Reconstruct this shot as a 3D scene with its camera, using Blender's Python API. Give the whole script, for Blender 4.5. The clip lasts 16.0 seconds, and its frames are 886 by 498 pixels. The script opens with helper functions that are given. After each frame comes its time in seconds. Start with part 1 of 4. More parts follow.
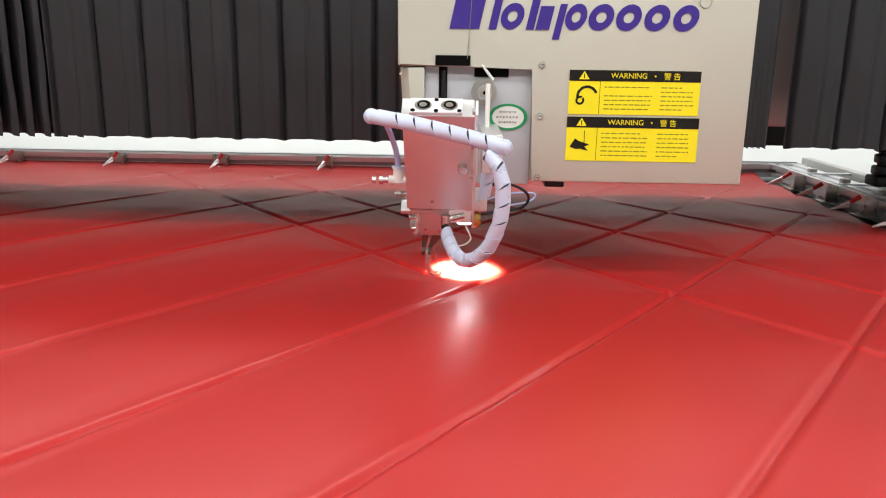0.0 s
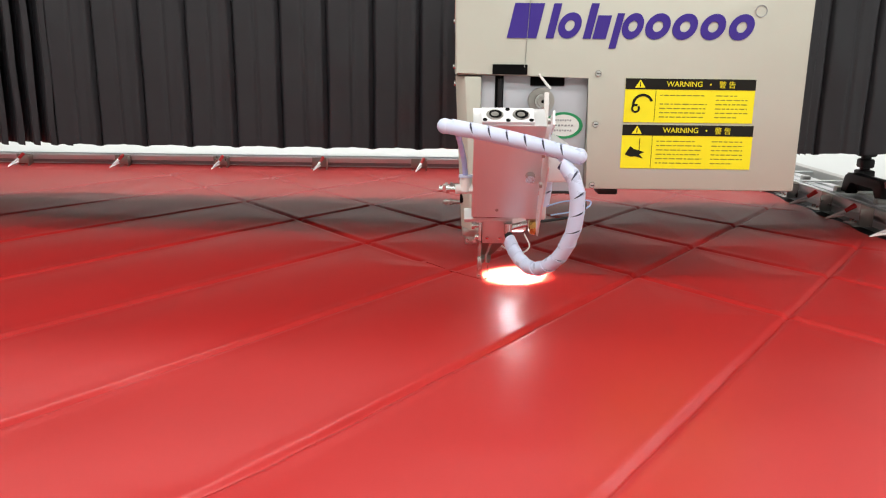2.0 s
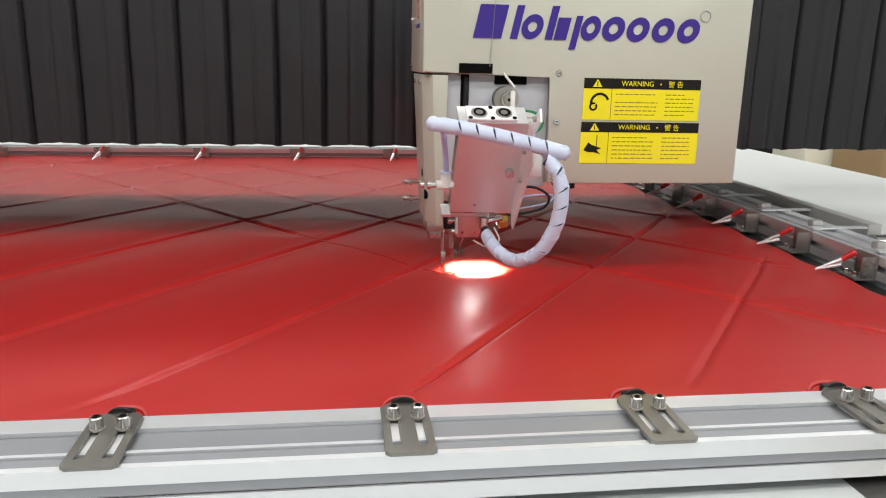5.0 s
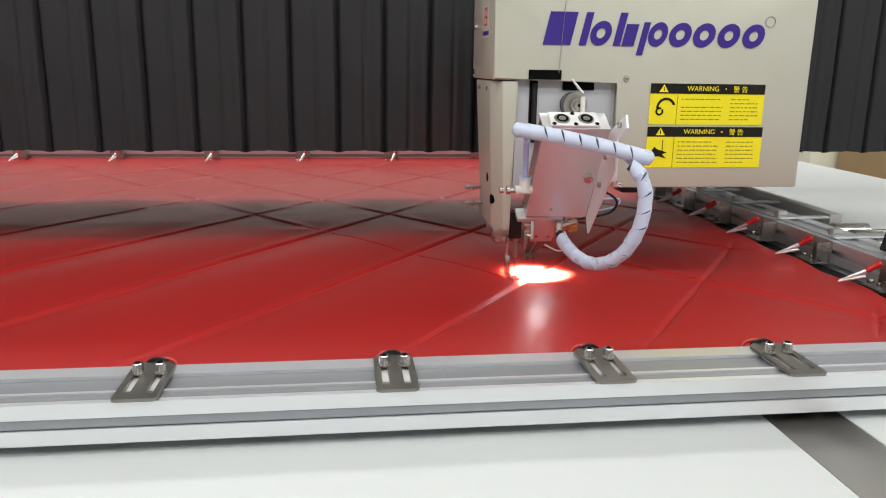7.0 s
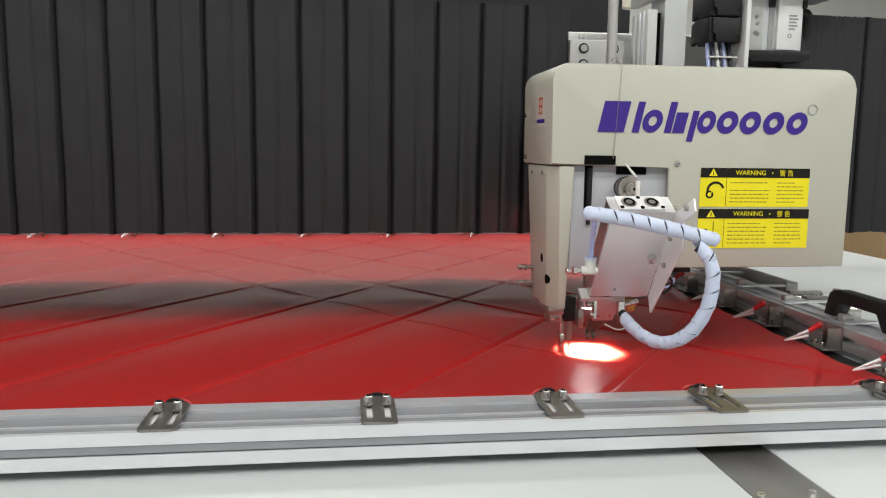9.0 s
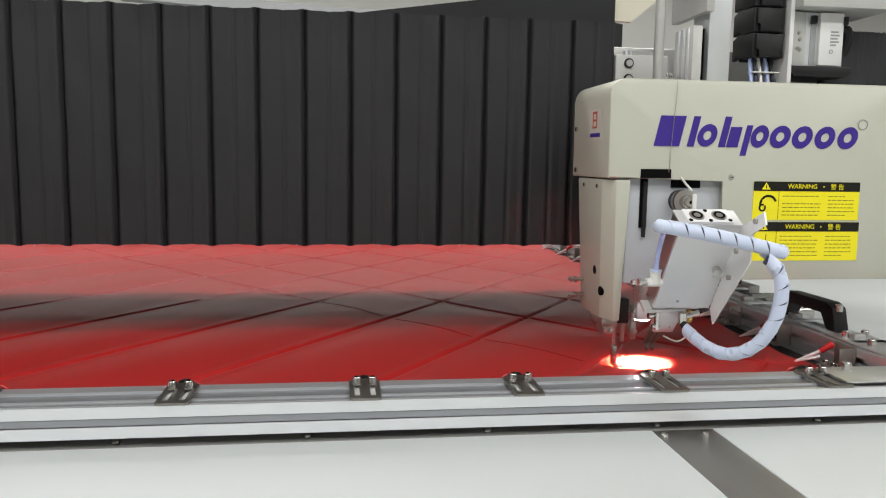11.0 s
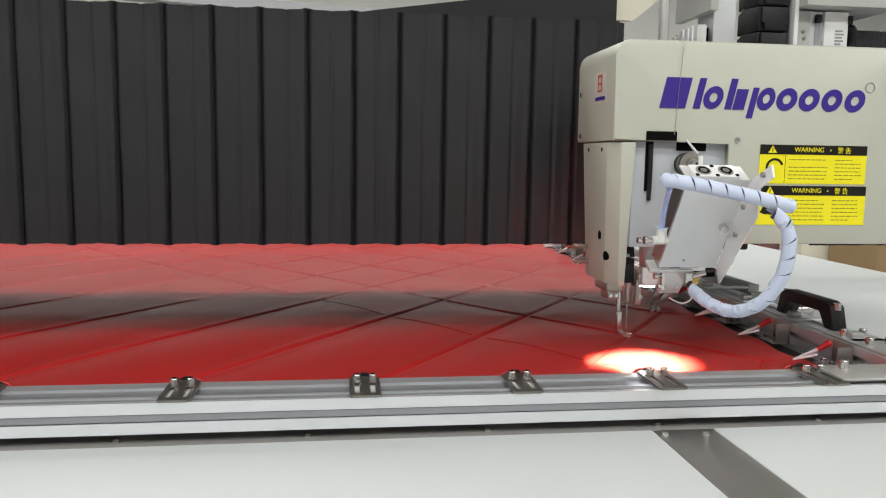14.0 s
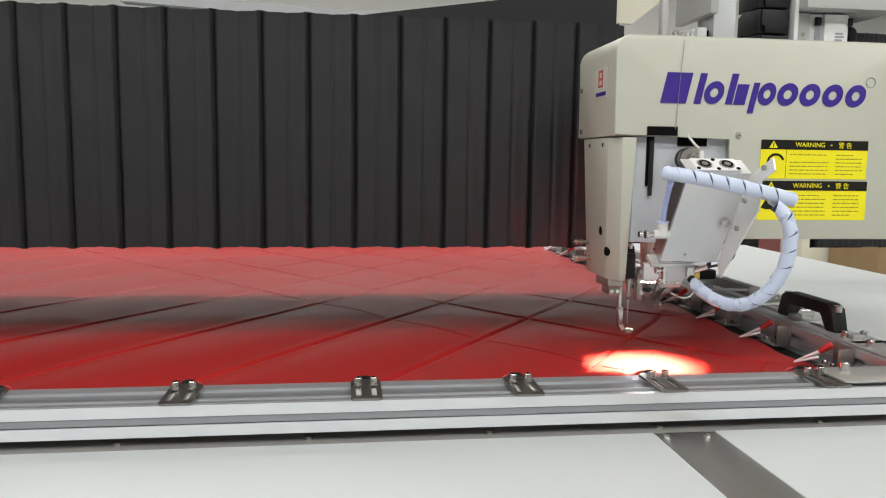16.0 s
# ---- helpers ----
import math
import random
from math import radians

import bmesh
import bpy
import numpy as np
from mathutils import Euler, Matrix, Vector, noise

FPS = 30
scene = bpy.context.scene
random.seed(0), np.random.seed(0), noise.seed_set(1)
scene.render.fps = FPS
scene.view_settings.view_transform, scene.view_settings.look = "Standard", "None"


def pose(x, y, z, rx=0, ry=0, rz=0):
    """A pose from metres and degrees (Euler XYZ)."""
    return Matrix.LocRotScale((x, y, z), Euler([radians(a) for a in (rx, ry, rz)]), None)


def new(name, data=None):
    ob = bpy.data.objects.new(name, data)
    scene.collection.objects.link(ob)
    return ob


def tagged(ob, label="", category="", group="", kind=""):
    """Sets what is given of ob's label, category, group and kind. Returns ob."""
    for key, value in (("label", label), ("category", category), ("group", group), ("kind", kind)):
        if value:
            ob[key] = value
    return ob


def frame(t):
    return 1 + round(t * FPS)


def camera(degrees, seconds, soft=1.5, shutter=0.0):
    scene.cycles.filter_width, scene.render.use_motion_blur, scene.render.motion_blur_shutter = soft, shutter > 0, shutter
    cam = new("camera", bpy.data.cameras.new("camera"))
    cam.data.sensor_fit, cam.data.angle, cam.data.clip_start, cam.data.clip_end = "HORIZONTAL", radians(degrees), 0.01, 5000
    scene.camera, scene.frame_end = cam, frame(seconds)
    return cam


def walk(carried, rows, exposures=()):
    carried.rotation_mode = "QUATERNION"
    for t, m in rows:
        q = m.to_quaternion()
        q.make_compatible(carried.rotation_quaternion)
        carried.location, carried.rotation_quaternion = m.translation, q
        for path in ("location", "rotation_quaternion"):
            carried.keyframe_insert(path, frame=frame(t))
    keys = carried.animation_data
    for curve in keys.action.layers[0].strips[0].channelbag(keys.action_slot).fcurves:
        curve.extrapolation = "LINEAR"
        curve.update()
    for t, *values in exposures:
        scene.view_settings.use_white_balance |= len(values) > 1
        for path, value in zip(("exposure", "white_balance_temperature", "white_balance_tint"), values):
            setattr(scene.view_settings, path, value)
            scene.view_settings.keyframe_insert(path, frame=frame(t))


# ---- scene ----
cam = camera(60.4, 16.0, soft=1.15)
ROWS = [
    (0.0, 0.0000, 0.0000, 1.1230, 1.50, -13.94, -0.81),
    (0.5, 0.0012, -0.0004, 1.1240, 1.23, -13.84, -0.80),
    (1.0, 0.0023, -0.0021, 1.1252, 1.01, -13.71, -0.75),
    (1.5, 0.0044, -0.0030, 1.1251, 0.92, -13.57, -0.74),
    (2.0, 0.0084, -0.0043, 1.1267, 0.82, -13.58, -0.65),
    (2.5, 0.0166, -0.0074, 1.1268, -0.39, -13.59, -0.88),
    (3.0, 0.0395, -0.0151, 1.1248, -5.39, -13.59, -1.72),
    (3.5, 0.0400, -0.0145, 1.1240, -6.87, -13.79, -1.58),
    (4.0, 0.0395, -0.0174, 1.1262, -7.27, -13.87, -1.46),
    (6.5, 0.0438, -0.0182, 1.1291, -7.41, -13.44, -0.98),
    (7.0, 0.0455, -0.0194, 1.1300, -7.17, -13.45, -0.86),
    (7.5, 0.0463, -0.0203, 1.1309, -7.03, -13.30, -0.81),
    (8.0, 0.0490, -0.0265, 1.1330, -6.92, -11.45, -0.76),
    (8.5, 0.0528, -0.0296, 1.1336, -7.02, -8.57, -0.73),
    (9.0, 0.0540, -0.0326, 1.1349, -7.15, -7.53, -0.71),
    (9.5, 0.0557, -0.0327, 1.1345, -7.39, -7.04, -0.76),
    (12.0, 0.0598, -0.0330, 1.1357, -7.43, -6.60, -0.90),
    (12.5, 0.0604, -0.0326, 1.1355, -7.31, -6.66, -0.86),
    (13.0, 0.0607, -0.0327, 1.1358, -7.21, -6.72, -0.85),
    (13.5, 0.0609, -0.0330, 1.1361, -7.30, -6.76, -0.87),
    (14.0, 0.0610, -0.0324, 1.1358, -7.30, -6.71, -0.85),
    (14.5, 0.0614, -0.0323, 1.1358, -7.27, -6.71, -0.83),
    (15.0, 0.0610, -0.0319, 1.1358, -7.27, -6.63, -0.81),
    (15.5, 0.0602, -0.0330, 1.1358, -7.25, -6.58, -0.76),
    (16.0, 0.0601, -0.0329, 1.1358, -7.29, -6.49, -0.75),
]
walk(cam, [(t, pose(x, y, z, 90 + pitch, roll, yaw)) for t, x, y, z, yaw, pitch, roll in ROWS],
     [(0.0, 0.36), (2.2, 0.36), (3.2, 0.30), (4.0, 0.24), (6.5, 0.04), (16.0, 0.0)])

# sewing moves: the head runs along the beam, the clamping frame slides away under it
STOP = 11.15


def head_x(t):
    back = 0.0025 * min(1.0, max(0.0, (t - 13.2) / 0.3))
    return 0.0427 * min(t, STOP) - back


def frame_y(t):
    return 0.053 * min(t, STOP)


LIFT = [(13.6, 0.0), (13.7, 0.002), (13.8, 0.014), (13.9, 0.032), (14.0, 0.047), (14.1, 0.055), (14.2, 0.057), (16.0, 0.0565)]


def head_lift(t):
    if t <= LIFT[0][0]:
        return 0.0
    for (a, u), (b, v) in zip(LIFT, LIFT[1:]):
        if t <= b:
            return u + (v - u) * (t - a) / (b - a)
    return LIFT[-1][1]


FEED_TIMES = [0, 1, 2, 3, 4, 5, 6, 7, 8, 9, 10, 10.6, 11.0, 11.15, 11.3, 12, 13, 13.2, 13.5, 14, 16]

# ---- world and light ----
world = bpy.data.worlds.new("hall_air")
scene.world = world
world.use_nodes = True
world.node_tree.nodes["Background"].inputs[0].default_value = (0.9, 0.95, 1.0, 1)
world.node_tree.nodes["Background"].inputs[1].default_value = 0.05


def ceiling_or_fill_lamp(x, y, sx, sy, power):
    data = bpy.data.lights.new("ceiling_or_fill_lamp", "AREA")
    data.shape, data.size, data.size_y, data.energy, data.color = "RECTANGLE", sx, sy, power, (1.0, 0.985, 0.96)
    ob = new("ceiling_or_fill_lamp", data)
    ob.location = (x, y, 3.38)
    return ob


# the row at y 7.7 is fill, added only to brighten the north wall
for ly, power in ((-1.7, 126), (-0.5, 112), (2.9, 118), (4.3, 70), (7.7, 42)):
    ceiling_or_fill_lamp(0.6, ly, 10.0, 0.45, power)

# ---- materials ----


def material(name, color, rough=0.5, metal=0.0, vary=0.08, scale=30.0, bump=0.0, bump_scale=400.0, stretch=(1, 1, 1), coat=0.0, transmission=0.0, emit=None, subsurface=0.0, rough_vary=0.06, spec=0.5, coat_rough=0.15):
    m = bpy.data.materials.new(name)
    m.use_nodes = True
    nt = m.node_tree
    b = nt.nodes["Principled BSDF"]
    b.inputs["Roughness"].default_value = rough
    b.inputs["Metallic"].default_value = metal
    b.inputs["Specular IOR Level"].default_value = spec
    b.inputs["Coat Weight"].default_value = coat
    b.inputs["Coat Roughness"].default_value = coat_rough
    b.inputs["Transmission Weight"].default_value = transmission
    b.inputs["Subsurface Weight"].default_value = subsurface
    b.inputs["Base Color"].default_value = (*color, 1)
    if emit:
        b.inputs["Emission Color"].default_value = (*emit[0], 1)
        b.inputs["Emission Strength"].default_value = emit[1]
    tc = nt.nodes.new("ShaderNodeTexCoord")
    mp = nt.nodes.new("ShaderNodeMapping")
    mp.inputs["Scale"].default_value = stretch
    nt.links.new(tc.outputs["Object"], mp.inputs["Vector"])

    def grain(size, detail):
        n = nt.nodes.new("ShaderNodeTexNoise")
        n.inputs["Scale"].default_value, n.inputs["Detail"].default_value = size, detail
        nt.links.new(mp.outputs["Vector"], n.inputs["Vector"])
        return n

    if vary:
        big, small = grain(scale * 0.2, 3), grain(scale, 6)
        mix = nt.nodes.new("ShaderNodeMath")
        mix.operation = "ADD"
        nt.links.new(big.outputs["Fac"], mix.inputs[0])
        nt.links.new(small.outputs["Fac"], mix.inputs[1])
        ramp = nt.nodes.new("ShaderNodeMapRange")
        ramp.inputs["From Min"].default_value, ramp.inputs["From Max"].default_value = 0.6, 1.4
        ramp.inputs["To Min"].default_value, ramp.inputs["To Max"].default_value = 1 - vary, 1 + vary
        nt.links.new(mix.outputs[0], ramp.inputs["Value"])
        mul = nt.nodes.new("ShaderNodeVectorMath")
        mul.operation = "SCALE"
        mul.inputs[0].default_value = color
        nt.links.new(ramp.outputs[0], mul.inputs["Scale"])
        nt.links.new(mul.outputs[0], b.inputs["Base Color"])
        rr = nt.nodes.new("ShaderNodeMapRange")
        rr.inputs["From Min"].default_value, rr.inputs["From Max"].default_value = 0.6, 1.4
        rr.inputs["To Min"].default_value, rr.inputs["To Max"].default_value = max(0.02, rough - rough_vary), rough + rough_vary
        nt.links.new(mix.outputs[0], rr.inputs["Value"])
        nt.links.new(rr.outputs[0], b.inputs["Roughness"])
    if bump:
        fine = grain(bump_scale, 4)
        bp = nt.nodes.new("ShaderNodeBump")
        bp.inputs["Strength"].default_value, bp.inputs["Distance"].default_value = bump, 0.001
        nt.links.new(fine.outputs["Fac"], bp.inputs["Height"])
        nt.links.new(bp.outputs["Normal"], b.inputs["Normal"])
    return m


M = {
    "leather": material("red_leatherette", (0.42, 0.0185, 0.0175), 0.42, 0, 0.06, 6, 0.12, 900, rough_vary=0.04, coat=0.19, coat_rough=0.22, spec=0.30),
    "thread": material("dark_red_thread", (0.38, 0.015, 0.015), 0.5, 0, 0.12, 300),
    "alu": material("anodised_aluminium", (0.74, 0.76, 0.78), 0.36, 0.75, 0.05, 8, 0.05, 500, (0.08, 1, 1)),
    "alu_dark": material("grey_aluminium", (0.50, 0.50, 0.49), 0.42, 0.6, 0.1, 20, 0.06, 400),
    "groove": material("profile_slot", (0.34, 0.35, 0.36), 0.5, 0.6, 0.08, 30),
    "groove_pale": material("recess_grey", (0.30, 0.31, 0.33), 0.42, 0.6, 0.06, 20, 0, 100, (0.1, 1, 1)),
    "steel": material("brushed_steel", (0.42, 0.40, 0.37), 0.30, 0.9, 0.12, 60, 0.08, 300, (1, 0.15, 1)),
    "strip": material("table_steel_strip", (0.33, 0.32, 0.30), 0.34, 0.85, 0.12, 25, 0.06, 300, (1, 0.1, 1)),
    "strip_matt": material("table_matt_strip", (0.27, 0.265, 0.25), 0.42, 0.25, 0.12, 25, 0.06, 300, (0.1, 1, 1)),
    "dark_steel": material("dark_clamp_steel", (0.23, 0.22, 0.20), 0.32, 0.85, 0.12, 60, 0.08, 300, (1, 0.15, 1)),
    "chrome": material("bright_steel", (0.60, 0.59, 0.57), 0.24, 1.0, 0.06, 200),
    "cream": material("cream_enamel", (0.48, 0.485, 0.41), 0.42, 0, 0.03, 20, 0.04, 900, coat=0.1),
    "recess": material("grey_painted_casting", (0.44, 0.46, 0.49), 0.5, 0.1, 0.05, 40, 0.05, 600),
    "plate": material("satin_aluminium_plate", (0.72, 0.72, 0.72), 0.42, 0.72, 0.05, 30, 0.04, 500, (1, 1, 0.2)),
    "cap": material("machined_aluminium", (0.80, 0.80, 0.80), 0.42, 0.35, 0.04, 60),
    "black": material("black_plastic", (0.012, 0.012, 0.013), 0.45, 0, 0.1, 50, 0.05, 500, spec=0.3),
    # near-black solids in this colour stand for the shade inside holes
    "void": material("hole_shade", (0.003, 0.003, 0.003), 0.8, 0, 0, 10, spec=0.08),
    "bellows": material("black_bellows_cloth", (0.0190, 0.0195, 0.0220), 0.50, 0, 0.2, 14, 0.2, 60, rough_vary=0.08, spec=0.30),
    "grey_paint": material("grey_painted_metal", (0.46, 0.465, 0.45), 0.45, 0.15, 0.05, 30, 0.04, 500),
    "table": material("white_laminate", (0.63, 0.66, 0.66), 0.33, 0, 0, 4),
    "wall": material("white_painted_wall", (0.78, 0.78, 0.75), 0.7, 0, 0.04, 2, 0.1, 80),
    "floor": material("grey_epoxy_floor", (0.32, 0.33, 0.33), 0.35, 0, 0.08, 3),
    "purple": material("violet_ink", (0.034, 0.012, 0.225), 0.4, 0, 0.04, 80),
    "yellow": material("yellow_label", (0.83, 0.74, 0.006), 0.42, 0, 0.03, 60),
    "ink": material("black_ink", (0.010, 0.009, 0.007), 0.5, 0, 0.1, 100, spec=0.2),
    "ink_soft": material("faded_ink", (0.22, 0.19, 0.015), 0.5, 0, 0.1, 100),
    "green": material("green_ink", (0.01, 0.26, 0.09), 0.45, 0, 0.06, 100),
    "paper": material("white_sticker", (0.72, 0.76, 0.72), 0.45, 0, 0.03, 100),
    "sticker": material("pale_sticker", (0.52, 0.49, 0.44), 0.45, 0, 0.03, 100),
    "orange": material("orange_red_ink", (0.60, 0.10, 0.04), 0.45, 0, 0.05, 100),
    "red_grip": material("red_vinyl_grip", (0.50, 0.012, 0.014), 0.35, 0, 0.06, 90),
    "hose": material("milky_spiral_wrap", (0.62, 0.69, 0.86), 0.30, 0, 0.03, 90, transmission=0.15, subsurface=0.0),
    "airline": material("blue_air_tube", (0.42, 0.50, 0.80), 0.25, 0, 0.05, 90),
    "navy": material("dark_blue_tube", (0.03, 0.035, 0.07), 0.4, 0, 0.05, 90),
    "nylon": material("white_nylon", (0.72, 0.71, 0.68), 0.4, 0, 0.05, 90),
    "brass": material("brass_fitting", (0.50, 0.33, 0.09), 0.3, 0.8, 0.08, 90),
    "cardboard": material("brown_cardboard", (0.30, 0.20, 0.10), 0.8, 0, 0.1, 12),
    "beige": material("pale_beige_panel", (0.72, 0.69, 0.56), 0.6, 0, 0.06, 10),
    "led": material("lamp_lens", (1, 1, 1), 0.4, 0, 0, 10, emit=((1.0, 0.86, 0.56), 200000.0)),
    # added glow, no part of the lamp: makes the streak on the cloth
    "rim": material("streak_glow", (1, 1, 1), 0.4, 0, 0, 10, emit=((0.92, 0.95, 1.0), 120.0)),
}

# ---- mesh helpers ----
ORIGIN = {}


def thing(name, x, y, z, label, category, group=""):
    ob = new(name)
    ob.empty_display_size = 0.05
    ob.location = (x, y, z)
    ORIGIN[ob.name] = Vector((x, y, z))
    return tagged(ob, label, category, group)


def root_origin(ob):
    while ob.parent:
        ob = ob.parent
    return ORIGIN.get(ob.name, Vector((0, 0, 0)))


def finish(bm, name, mat, smooth=25):
    me = bpy.data.meshes.new(name)
    bmesh.ops.recalc_face_normals(bm, faces=bm.faces)
    bm.to_mesh(me)
    bm.free()
    me.materials.append(M[mat] if isinstance(mat, str) else mat)
    if smooth:
        me.shade_smooth()
        me.set_sharp_from_angle(angle=radians(smooth))
    return me


def part(name, bm, mat, parent=None, label="", pivot=None, smooth=25):
    """Links a bmesh made in world places as one mesh under a thing or a part."""
    base = root_origin(parent) if parent else Vector((0, 0, 0))
    inner = Vector((0, 0, 0))
    step = parent
    while step and step.parent:
        inner += step.location
        step = step.parent
    spot = Vector(pivot) if pivot else base + inner
    bmesh.ops.translate(bm, vec=-spot, verts=bm.verts)
    ob = new(name, finish(bm, name, mat, smooth))
    if parent:
        ob.parent = parent
    ob.location = spot - base - inner
    return tagged(ob, label)


def solo(name, bm, mat, label, category="", group="", kind="", smooth=25):
    ob = new(name, finish(bm, name, mat, smooth))
    return tagged(ob, label, category, group, kind)


def bx(bm, x0, x1, y0, y1, z0, z1, bevel=0.0, seg=2):
    r = bmesh.ops.create_cube(bm, size=1, matrix=Matrix.Translation(((x0 + x1) / 2, (y0 + y1) / 2, (z0 + z1) / 2)) @ Matrix.Diagonal((x1 - x0, y1 - y0, z1 - z0, 1)))
    if bevel:
        edges = {e for v in r["verts"] for e in v.link_edges}
        bmesh.ops.bevel(bm, geom=list(edges), offset=bevel, segments=seg, affect="EDGES", profile=0.5)
    return bm


def cy(bm, p, q, r, r2=None, seg=16, caps=True):
    p, q = Vector(p), Vector(q)
    seg = max(seg, 16) if seg > 8 else seg
    d = q - p
    m = Matrix.Translation((p + q) / 2) @ d.to_track_quat("Z", "Y").to_matrix().to_4x4()
    bmesh.ops.create_cone(bm, cap_ends=caps, segments=seg, radius1=r, radius2=r if r2 is None else r2, depth=d.length, matrix=m)
    return bm


def prism(bm, pts, axis, a, b, bevel=0.0):
    """A flat outline, extruded from a to b along an axis."""
    def at(u, v, w):
        return {"x": (w, u, v), "y": (u, w, v), "z": (u, v, w)}[axis]
    lo = [bm.verts.new(at(u, v, a)) for u, v in pts]
    hi = [bm.verts.new(at(u, v, b)) for u, v in pts]
    faces = [bm.faces.new(lo), bm.faces.new(hi)]
    for i in range(len(pts)):
        j = (i + 1) % len(pts)
        faces.append(bm.faces.new((lo[i], lo[j], hi[j], hi[i])))
    if bevel:
        bmesh.ops.bevel(bm, geom=list({e for f in faces for e in f.edges}), offset=bevel, segments=2, affect="EDGES", profile=0.5)
    return bm


def ring(bm, c, ro, ri, y0, y1, sx=1.0, shear=0.0, seg=32, a0=0.0, a1=360.0):
    """A flat ring or arc of an ellipse in the xz plane, with depth along y."""
    n = max(3, int(seg * (a1 - a0) / 360))
    closed = abs(a1 - a0 - 360) < 1e-6
    cols = []
    for i in range(n if closed else n + 1):
        a = radians(a0 + (a1 - a0) * i / n)
        row = []
        for r, y in ((ro, y0), (ro, y1), (ri, y1), (ri, y0)):
            dz = r * math.sin(a)
            row.append(bm.verts.new((c[0] + sx * r * math.cos(a) + shear * dz, y, c[1] + dz)))
        cols.append(row)
    for i in range(n):
        p, q = cols[i], cols[(i + 1) % len(cols)]
        for k in range(4):
            bm.faces.new((p[k], p[(k + 1) % 4], q[(k + 1) % 4], q[k]))
    if not closed:
        bm.faces.new(cols[0])
        bm.faces.new(cols[-1])
    return bm


def spline(pts, n=10):
    """Points of a smooth curve through pts."""
    p = [Vector(a) for a in pts]
    p = [2 * p[0] - p[1]] + p + [2 * p[-1] - p[-2]]
    out = []
    for i in range(1, len(p) - 2):
        for k in range(n):
            t = k / n
            a, b, c, d = p[i - 1], p[i], p[i + 1], p[i + 2]
            out.append(0.5 * (2 * b + (c - a) * t + (2 * a - 5 * b + 4 * c - d) * t * t + (3 * b - a - 3 * c + d) * t ** 3))
    out.append(p[-2])
    return out


def frames_along(path):
    up = Vector((0, 1, 0))
    out = []
    for i, c in enumerate(path):
        d = (path[min(i + 1, len(path) - 1)] - path[max(i - 1, 0)]).normalized()
        u = (up - d * up.dot(d)).normalized()
        up = u
        out.append((c, u, d.cross(u)))
    return out


def tube(bm, pts, r, seg=10, n=8):
    path = spline(pts, n)
    rows = [[bm.verts.new(c + r * (math.cos(a) * u + math.sin(a) * v)) for a in (2 * math.pi * k / seg for k in range(seg))] for c, u, v in frames_along(path)]
    for p, q in zip(rows, rows[1:]):
        for k in range(seg):
            bm.faces.new((p[k], p[(k + 1) % seg], q[(k + 1) % seg], q[k]))
    bm.faces.new(rows[0])
    bm.faces.new(rows[-1])
    return bm


def spiral_wrap(bm, pts, r, pitch=0.017, cover=0.88, thick=0.0011, steps=16):
    """A ribbon of plastic wound about a curve, with a narrow slit between its turns."""
    path = spline(pts, 24)
    run = [0.0]
    for a, b in zip(path, path[1:]):
        run.append(run[-1] + (b - a).length)
    fr = frames_along(path)

    def at(s, ang, rad):
        s = min(max(s, 0.0), run[-1] - 1e-6)
        i = next(k for k in range(len(run) - 1) if run[k + 1] >= s)
        w = (s - run[i]) / (run[i + 1] - run[i])
        c = fr[i][0].lerp(fr[i + 1][0], w)
        u = fr[i][1].lerp(fr[i + 1][1], w)
        v = fr[i][2].lerp(fr[i + 1][2], w)
        return c + rad * (math.cos(ang) * u + math.sin(ang) * v)

    turns = (run[-1] - cover * pitch) / pitch
    prev = None
    for k in range(int(turns * steps) + 1):
        ang, s = 2 * math.pi * k / steps, pitch * k / steps
        flare = r * (1 + 0.04 * math.sin(k * 0.37))
        wide = pitch * (0.985 - 0.11 * max(0.0, -math.cos(ang + 0.5)) ** 3)
        row = [bm.verts.new(at(s, ang, flare * 1.02)), bm.verts.new(at(s + wide, ang, flare * 0.97)), bm.verts.new(at(s + wide, ang, flare * 0.97 - thick)), bm.verts.new(at(s, ang, flare * 1.02 - thick))]
        if prev:
            for j in range(4):
                bm.faces.new((prev[j], prev[(j + 1) % 4], row[(j + 1) % 4], row[j]))
        else:
            bm.faces.new(row)
        prev = row
    bm.faces.new(prev)
    return bm


def bolt(bm, x, y, z, r=0.005, h=0.006):
    """A socket-head bolt standing on z."""
    cy(bm, (x, y, z), (x, y, z + h), r, seg=14)
    cy(bm, (x, y, z + h), (x, y, z + h + 0.0008), r * 0.92, r * 0.8, seg=14)
    return bm


def BM():
    return bmesh.new()


def lettering(words, size, x, y, z, name, mat, parent, label=""):
    """Raised words on a face that looks along -y."""
    cu = bpy.data.curves.new(name, "FONT")
    cu.body, cu.size, cu.extrude = words, size, 0.0002
    tmp = bpy.data.objects.new(name, cu)
    scene.collection.objects.link(tmp)
    me = bpy.data.meshes.new_from_object(tmp)
    bpy.data.objects.remove(tmp)
    me.transform(Matrix.Translation(Vector((x, y, z)) - root_origin(parent)) @ pose(0, 0, 0, 90))
    me.materials.clear()
    me.materials.append(M[mat])
    ob = new(name, me)
    ob.parent = parent
    return tagged(ob, label)

